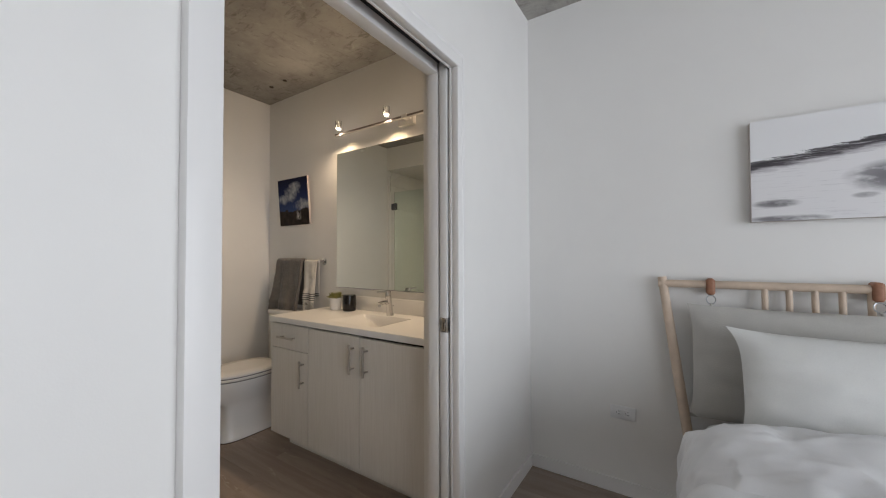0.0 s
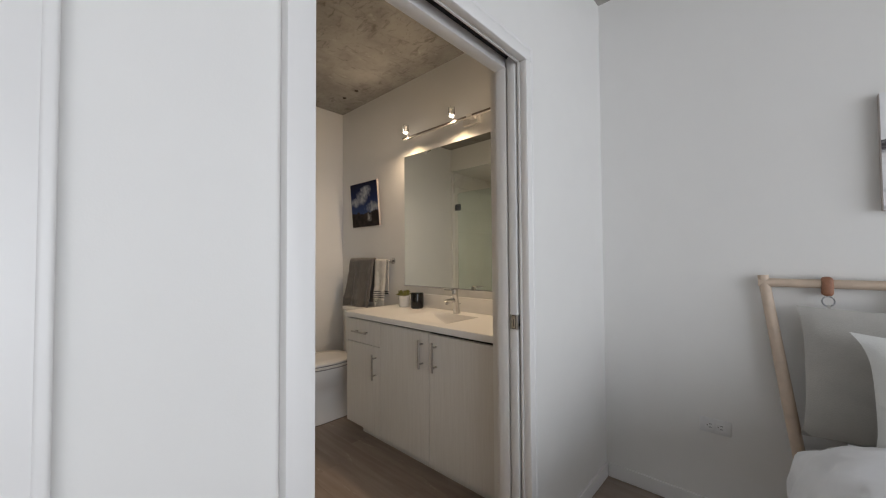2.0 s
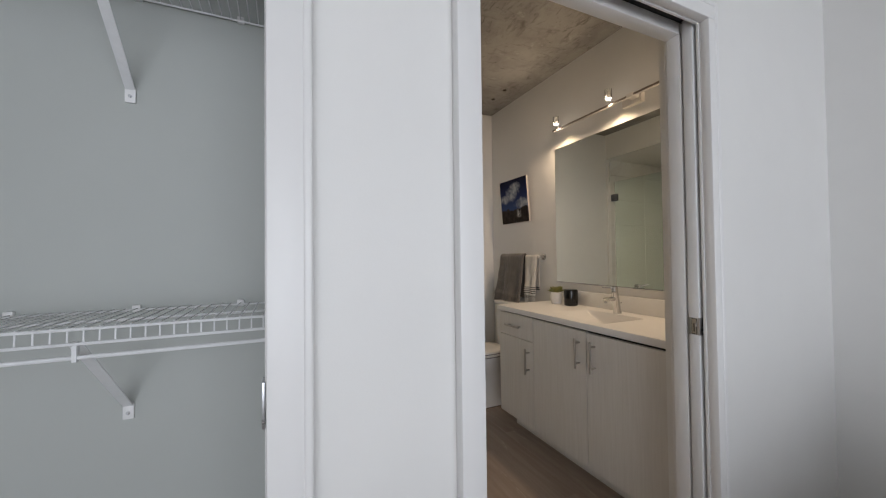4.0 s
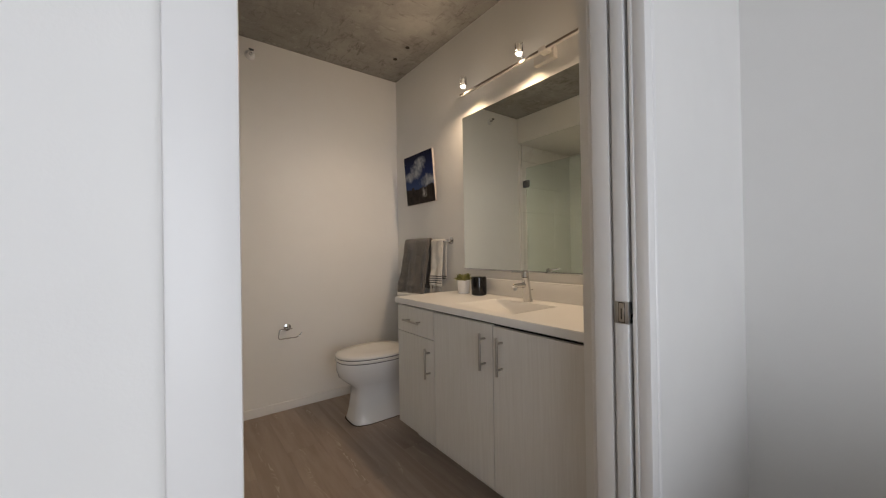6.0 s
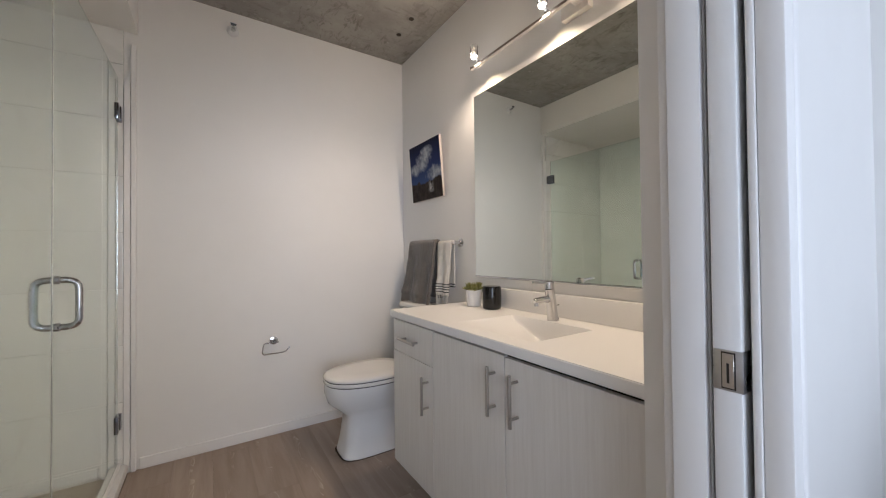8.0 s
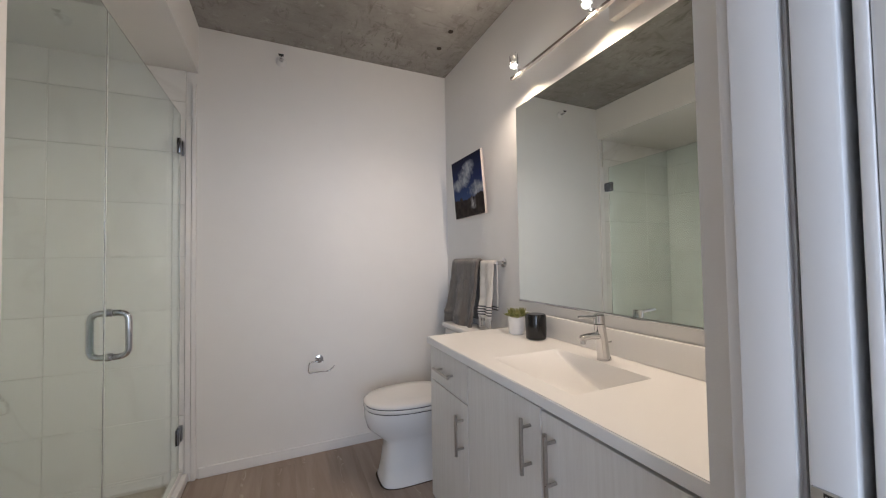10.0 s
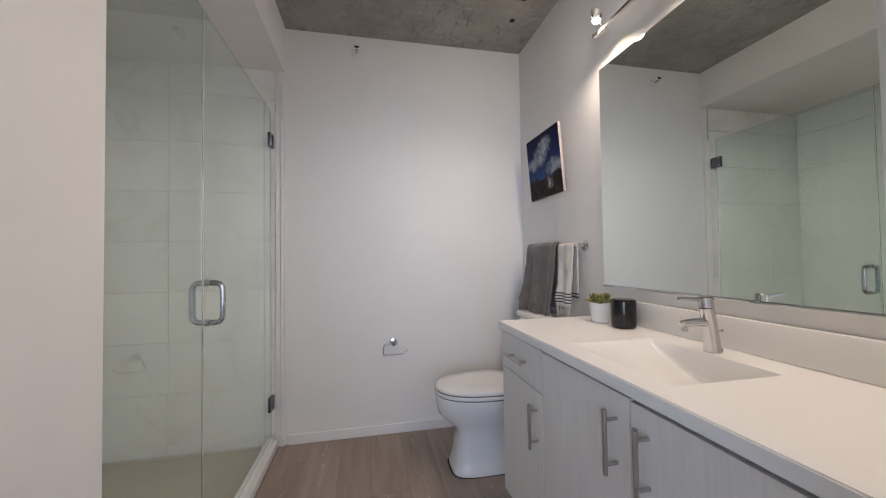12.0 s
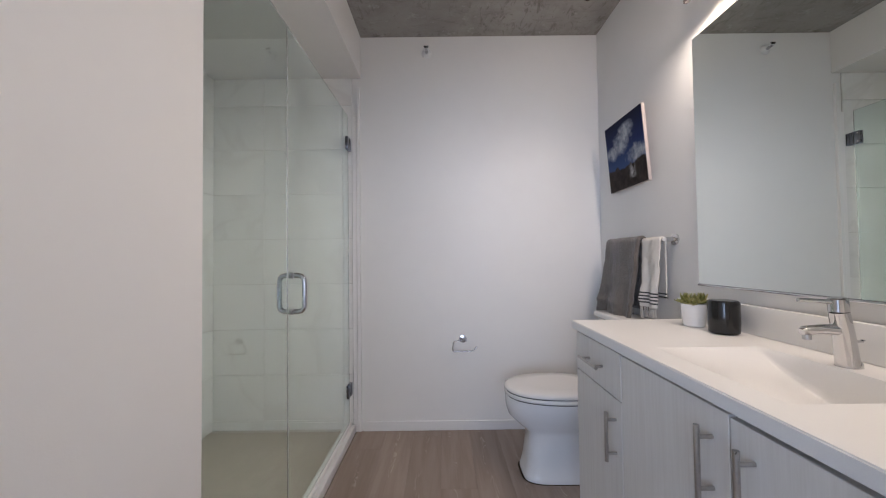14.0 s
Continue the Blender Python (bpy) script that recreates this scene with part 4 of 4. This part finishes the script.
part("wire_loop", tube(arc_path([(1.259, NORTH - 0.055, 0.599), (1.172, NORTH - 0.055, 0.599), (1.164, NORTH - 0.055, 0.530), (1.297, NORTH - 0.055, 0.530), (1.327, NORTH - 0.055, 0.561)], 0.018), 0.0042, 10), CHROME, holder)

sprinkler = thing("fire_sprinkler", (1.014, NORTH, 2.537), "white sidewall fire sprinkler on the wall", "sprinkler")
part("escutcheon", tube([(1.014, NORTH - 0.0005, 2.537), (1.014, NORTH - 0.010, 2.537), (1.014, NORTH - 0.022, 2.537)], [0.034, 0.031, 0.018], 24), PLASTIC, sprinkler)
part("nozzle", tube([(1.014, NORTH - 0.02, 2.537), (1.014, NORTH - 0.055, 2.537)], [0.012, 0.009], 12), CHROME, sprinkler)
part("yoke", tube(arc_path([(1.000, NORTH - 0.022, 2.537), (0.996, NORTH - 0.06, 2.537), (1.032, NORTH - 0.06, 2.537), (1.028, NORTH - 0.022, 2.537)], 0.008), 0.0026, 8), PLASTIC, sprinkler)
part("deflector", boxes((0.998, 1.030, NORTH - 0.068, NORTH - 0.060, 2.550, 2.553), (1.000, 1.028, NORTH - 0.066, NORTH - 0.064, 2.541, 2.551)), HINGE, sprinkler)

# ---- closet shelves ----


def wire_shelf(z, label):
    ob = thing("wire_shelf", (-0.45, 1.38, z), label, "shelf", "closet shelves")
    x0, x1, back, front = -1.36, 0.222, 1.525, 1.222
    for yy, zz, r in ((back, z, 0.0032), (front, z, 0.0034), (front - 0.002, z - 0.030, 0.0034), (1.37, z - 0.005, 0.0034), (front + 0.018, z - 0.062, 0.0048)):
        part("rail", tube([(x0, yy, zz), (x1, yy, zz)], r, 8), WIRE, ob)
    wire_me = finish("cross_wire", tube([(0, 0, 0), (0, front - back, 0), (0, front - back - 0.002, -0.030)], 0.0018, 5), WIRE)
    for k in range(61):
        w = new("cross_wire", wire_me)
        w.parent = ob
        w.location = Vector((x0 + 0.02 + k * 0.0257, back, z + 0.004)) - ob.location
    for bx in (-0.958, -0.178):
        b = part("bracket", boxes((bx - 0.012, bx + 0.012, -0.0015, 0.0015, -0.2, 0.2), bevel=0.0006, segments=1), WIRE, ob, "white diagonal support bracket")
        a, c = Vector((bx, front + 0.02, z - 0.035)), Vector((bx, 1.533, z - 0.272))
        d = c - a
        b.location = (a + c) / 2 - ob.location
        for v in b.data.vertices:
            p = v.co + ob.location
            v.co = (p.x - bx, p.y, p.z)
            v.co.z *= d.length / 0.4
        b.rotation_euler = (math.atan2(-d.y, d.z) + math.pi, 0, 0)
        part("bracket_foot", boxes((bx - 0.013, bx + 0.013, 1.528, 1.5345, z - 0.307, z - 0.262), bevel=0.002), PLASTIC, ob)
        part("screw", tube([(bx, 1.5285, z - 0.289), (bx, 1.525, z - 0.289)], 0.005, 8), STEEL, ob)
        part("rod_hanger", boxes((bx - 0.004, bx + 0.004, front + 0.012, front + 0.024, z - 0.07, z - 0.028)), WIRE, ob)
    for k in range(6):
        cx = -1.20 + k * 0.26
        part("wall_clip", boxes((cx - 0.010, cx + 0.010, 1.522, 1.5345, z - 0.006, z + 0.014), bevel=0.003), PLASTIC, ob)
    return ob


wire_shelf(1.084, "white wire closet shelf with hanging rod, empty")
wire_shelf(1.985, "white wire closet shelf with hanging rod, empty")

# ---- bedroom ----
outlet = thing("wall_outlet", (BED_WALL, 0.472, 0.424), "white duplex wall outlet mounted sideways", "outlet")
ox = BED_WALL
part("cover_plate", boxes((ox - 0.006, ox - 0.0005, 0.410, 0.532, 0.389, 0.459), bevel=0.003), PLASTIC, outlet)
for oy in (0.450, 0.492):
    socket = part("socket", boxes((ox - 0.008, ox - 0.0055, oy - 0.016, oy + 0.016, 0.408, 0.440), bevel=0.002), PLASTIC, outlet)
    # Slots are raised dark bars, their shade given as colour.
    part("slot", boxes((ox - 0.0086, ox - 0.0079, oy - 0.008, oy + 0.002, 0.4155, 0.418), (ox - 0.0086, ox - 0.0079, oy - 0.008, oy + 0.001, 0.430, 0.4325), (ox - 0.0086, ox - 0.0079, oy + 0.007, oy + 0.011, 0.422, 0.426)), GAP_SHADE, socket)

bed = thing("bed", (1.45, -0.48, 0), "birch wood bed with spindle headboard and pale mattress", "bed")
HX = 2.365
part("top_rail", tube([(HX + 0.015, 0.300, 1.117), (HX + 0.015, -1.29, 1.117)], 0.018, 18), BIRCH, bed)
for y_top, y_low in ((0.280, 0.204), (-1.27, -1.194)):
    part("post", tube([(HX + 0.018, y_top + 0.004, 1.148), (HX - 0.02, y_low + (0.012 if y_top > 0 else -0.012), 0.62), (HX - 0.045, y_low - (0.07 if y_top > 0 else -0.07), 0.001)], [0.019, 0.022, 0.020], 16), BIRCH, bed)
for k in range(13):
    sy = -0.098 - k * 0.078
    part("spindle", tube([(HX + 0.012, sy, 1.11), (HX - 0.01, sy, 0.45)], 0.0115, 10), BIRCH, bed)
part("side_rail", boxes((0.46, 2.335, 0.135, 0.165, 0.24, 0.38), bevel=0.008), BIRCH, bed)
part("side_rail", boxes((0.46, 2.335, -1.125, -1.095, 0.24, 0.38), bevel=0.008), BIRCH, bed)
part("foot_rail", boxes((0.44, 0.47, -1.12, 0.16, 0.24, 0.38), bevel=0.008), BIRCH, bed)
for ly in (-1.09, 0.13):
    part("leg", tube([(0.47, ly, 0.3), (0.46, ly, 0.001)], [0.024, 0.019], 12), BIRCH, bed)
part("mattress", boxes((0.48, 2.315, -1.11, 0.130, 0.30, 0.515), bevel=0.05, segments=4), GREY_SHEET, bed, "mattress in pale grey fitted sheet")


def cushion(name, at, w, h, t, tilt, turn, material, label, category, seed, ears=0.0):
    """A soft stuffed cushion, upright in y and z, about at, leaning back."""
    n = 26
    bm = bmesh.new()
    grids = []
    for side in (-1, 1):
        g = []
        for i in range(n + 1):
            row = []
            for j in range(n + 1):
                u, v = i / n * 2 - 1, j / n * 2 - 1
                pinch = 1 - 0.03 * (1 - abs(u) ** 3) * abs(v) ** 4
                pinch_h = 1 - 0.035 * (1 - abs(v) ** 3) * abs(u) ** 4
                body = max(1 - abs(u) ** 2.6, 0) ** 0.55 * max(1 - abs(v) ** 2.6, 0) ** 0.55
                wr = 0.16 * noise.noise(Vector((u * 3 + seed, v * 3, side))) + 0.08 * noise.noise(Vector((u * 8, v * 5 + seed, side))) - 0.14 * abs(noise.noise(Vector((u * 4 + seed, v * 4, side * 3)))) 
                corner = (abs(u) * abs(v)) ** 6
                row.append(bm.verts.new((side * t * body * (1 + wr), u * w * pinch_h * (1 + ears * corner), v * h * pinch * (1 + ears * corner))))
            g.append(row)
        grids.append(g)
        for i in range(n):
            for j in range(n):
                bm.faces.new((g[i][j], g[i + 1][j], g[i + 1][j + 1], g[i][j + 1]))
    bmesh.ops.remove_doubles(bm, verts=bm.verts, dist=0.0004)
    me = finish(name, bm, material, 80)
    ob = new(name, me)
    ob.matrix_world = Matrix.Translation(at) @ Euler((0, radians(tilt), radians(turn))).to_matrix().to_4x4()
    return tagged(ob, label, category)


cushion("headboard_cushion", (2.308, -0.216, 0.776), 0.395, 0.252, 0.055, 3, 0, LINEN, "grey linen headboard cushion hung by leather straps", "cushion", 2.0, 0.012)
cushion("headboard_cushion", (2.308, -0.918, 0.776), 0.285, 0.252, 0.055, 3, 0, LINEN, "grey linen headboard cushion hung by leather straps", "cushion", 6.0, 0.012)
cushion("pillow", (2.120, -0.403, 0.752), 0.43, 0.205, 0.085, 14, 2, PILLOW, "off-white linen pillow leaning on the headboard cushion", "pillow", 9.0, 0.07)
for sy in (0.092, -0.425, -0.72):
    strap = thing("leather_strap", (HX, sy, 1.027), "tan leather strap with metal ring round the headboard rail", "strap")
    part("loop", tube([(HX + 0.015 + 0.0245 * math.cos(a * math.tau / 20), sy, 1.117 + 0.0245 * math.sin(a * math.tau / 20)) for a in range(20)], 0.003, 6, closed=True), LEATHER, strap)
    part("band", boxes((HX - 0.014, HX + 0.044, sy - 0.017, sy + 0.017, 1.070, 1.146), bevel=0.012, segments=3), LEATHER, strap)
    part("ring", tube([(HX - 0.012 + 0.006 * math.sin(a * math.tau / 18), sy + 0.017 * math.cos(a * math.tau / 18), 1.050 + 0.019 * math.sin(a * math.tau / 18)) for a in range(18)], 0.0026, 6, closed=True), STEEL, strap)
    part("tie", tube([(HX - 0.014, sy, 1.033), (HX - 0.04, sy - 0.004, 1.012), (HX - 0.055, sy - 0.002, 0.997)], [0.005, 0.006, 0.007], 8), LINEN, strap)


def duvet():
    """A thick cover over the mattress that hangs down its near side, with a turned-back edge at the head."""
    def place(u, v):
        s = v * 2.0
        x = 0.40 + 1.60 * u
        half = 0.66
        mid = -0.488
        drop = 0.34
        across = (v - 0.5) * 2 * (half + drop)
        e = abs(across) - (half - 0.06)
        sign = math.copysign(1, across)
        lump = 0.028 * noise.noise(Vector((x * 3.2, across * 3.6, 0.5))) + 0.014 * noise.noise(Vector((x * 9, across * 8, 2.5))) - 0.016 * abs(noise.noise(Vector((x * 6, across * 5, 7.5)))) - 0.006 * abs(noise.noise(Vector((x * 17, across * 14, 3.5))))
        top = 0.595 + 0.050 * (1 - (across / half) ** 2 if abs(across) < half else 0)
        if u > 0.86:
            top += 0.035 * math.sin((u - 0.86) / 0.14 * math.pi) - 0.05 * max((u - 0.95) / 0.05, 0) ** 2
        if e <= 0:
            return (x, mid + across, top + lump)
        r = 0.14
        a = min(e / r, math.pi / 2)
        y = half - 0.06 + r * math.sin(a) * 0.85
        z = top - r * (1 - math.cos(a)) - max(e - r * math.pi / 2, 0)
        y += lump * 1.5 + 0.02 * math.sin(x * 9 + 1) * min(e / 0.3, 1)
        return (x, mid + sign * y, z + lump * 0.5)
    ob = whole("duvet", sheet(110, 140, place), SHEET, "rumpled white cotton duvet spread over the bed", "duvet", at=(1.2, -0.47, 0.30), smooth=80)
    solid = ob.modifiers.new("thickness", "SOLIDIFY")
    solid.thickness, solid.offset = 0.03, -1
    return ob


cover = duvet()


def turned_edge():
    """The head end of the duvet, folded back over itself in a soft roll."""
    def place(u, v):
        across = (v - 0.5) * 2 * 0.90
        x = 2.012 - 0.40 * u - 0.10 * u * math.sin(across * 2.4 + 1.2)
        e = abs(across) - 0.58
        top = 0.637 + 0.050 * (1 - (across / 0.66) ** 2 if abs(across) < 0.66 else 0)
        roll = 0.028 * math.sin(math.pi * min(u * 1.15 + 0.05, 1)) - 0.05 * max(0.12 - u, 0) / 0.12 - 0.035 * max(u - 0.92, 0) / 0.08
        lump = 0.020 * noise.noise(Vector((x * 5, across * 5, 7.5))) + 0.010 * noise.noise(Vector((x * 13, across * 11, 1.5))) - 0.022 * abs(noise.noise(Vector((x * 8 + across * 3, across * 6, 4.5)))) - 0.008 * abs(noise.noise(Vector((x * 20, across * 15, 9.5))))
        z = top + roll + lump
        y = across
        if e > 0:
            r = 0.16
            a = min(e / r, math.pi / 2)
            y = math.copysign(0.58 + r * math.sin(a) * 0.9 + lump, across)
            z = z - r * (1 - math.cos(a)) - max(e - r * math.pi / 2, 0)
        return (x, -0.488 + y, z)
    ob = part("folded_edge", sheet(60, 140, place), SHEET, cover, "thick edge folded back in soft creases", smooth=80)
    solid = ob.modifiers.new("thickness", "SOLIDIFY")
    solid.thickness, solid.offset = 0.025, -1
    return ob


turned_edge()

# ---- pieces: shower tiles ----
north_backing = structure("shower_wall_north", boxes((-0.445, 0.505, NORTH - 0.004, NORTH - 0.0005, 0.012, 2.37)), GROUT, "tiled north wall of the shower, pale veined tile")
west_backing = structure("shower_wall_west", boxes((-0.4445, -0.441, 1.745, NORTH - 0.005, 0.012, 2.37)), GROUT, "tiled far wall of the shower, pale veined tile")
south_backing = structure("shower_wall_south", boxes((-0.44, 0.478, 1.7405, 1.744, 0.012, 2.37)), GROUT, "tiled near wall of the shower, pale veined tile")
ROWS_Z = [0.014, 0.078] + [0.078 + 0.3005 * k for k in range(1, 8)] + [2.369]


def lay_tiles(backing, axis, at, a0, a1, out):
    for row, (z0, z1) in enumerate(zip(ROWS_Z, ROWS_Z[1:])):
        a = a1
        while a > a0 + 0.02:
            b = max(a - 0.6, a0)
            lo, hi = min(at, at + out), max(at, at + out)
            if axis == "y":
                span = (b + 0.001, a - 0.001, lo, hi, z0 + 0.001, z1 - 0.001)
            else:
                span = (lo, hi, b + 0.001, a - 0.001, z0 + 0.001, z1 - 0.001)
            part("tile", boxes(span, bevel=0.0008, segments=1), TILE, backing, smooth=0)
            a = b


lay_tiles(north_backing, "y", NORTH - 0.004, -0.436, 0.505, -0.008)
lay_tiles(west_backing, "x", -0.441, 1.745, NORTH - 0.013, 0.008)
lay_tiles(south_backing, "y", 1.744, -0.432, 0.477, 0.008)

# ---- pieces: floor planks ----
floor_root = thing("floor", (0, 0, 0), "grey-brown wood-look plank floor", "floor", kind="structure")
rng = random.Random(12)
WIDE, LONG = 0.181, 1.22


def lay_planks(x0, x1, y0, y1):
    col = math.floor(x0 / WIDE)
    while col * WIDE < x1:
        a0, a1 = max(col * WIDE, x0), min((col + 1) * WIDE, x1)
        start = y0 - (col * 0.437 % 1) * LONG
        while start < y1:
            b0, b1 = max(start, y0), min(start + LONG, y1)
            if b1 - b0 > 0.01 and a1 - a0 > 0.005:
                part("plank", boxes((a0 + 0.0002, a1 - 0.0002, b0 + 0.0002, b1 - 0.0002, -0.006, 0.0), bevel=0.0004, segments=1), PLANK, floor_root, smooth=0)
            start += LONG
        col += 1


lay_planks(0.524, EAST, BACK - 0.04, NORTH)
lay_planks(-1.38, 0.24, BACK - 0.04, 1.535)
lay_planks(-2.1, BED_WALL, -3.45, BACK - 0.04)
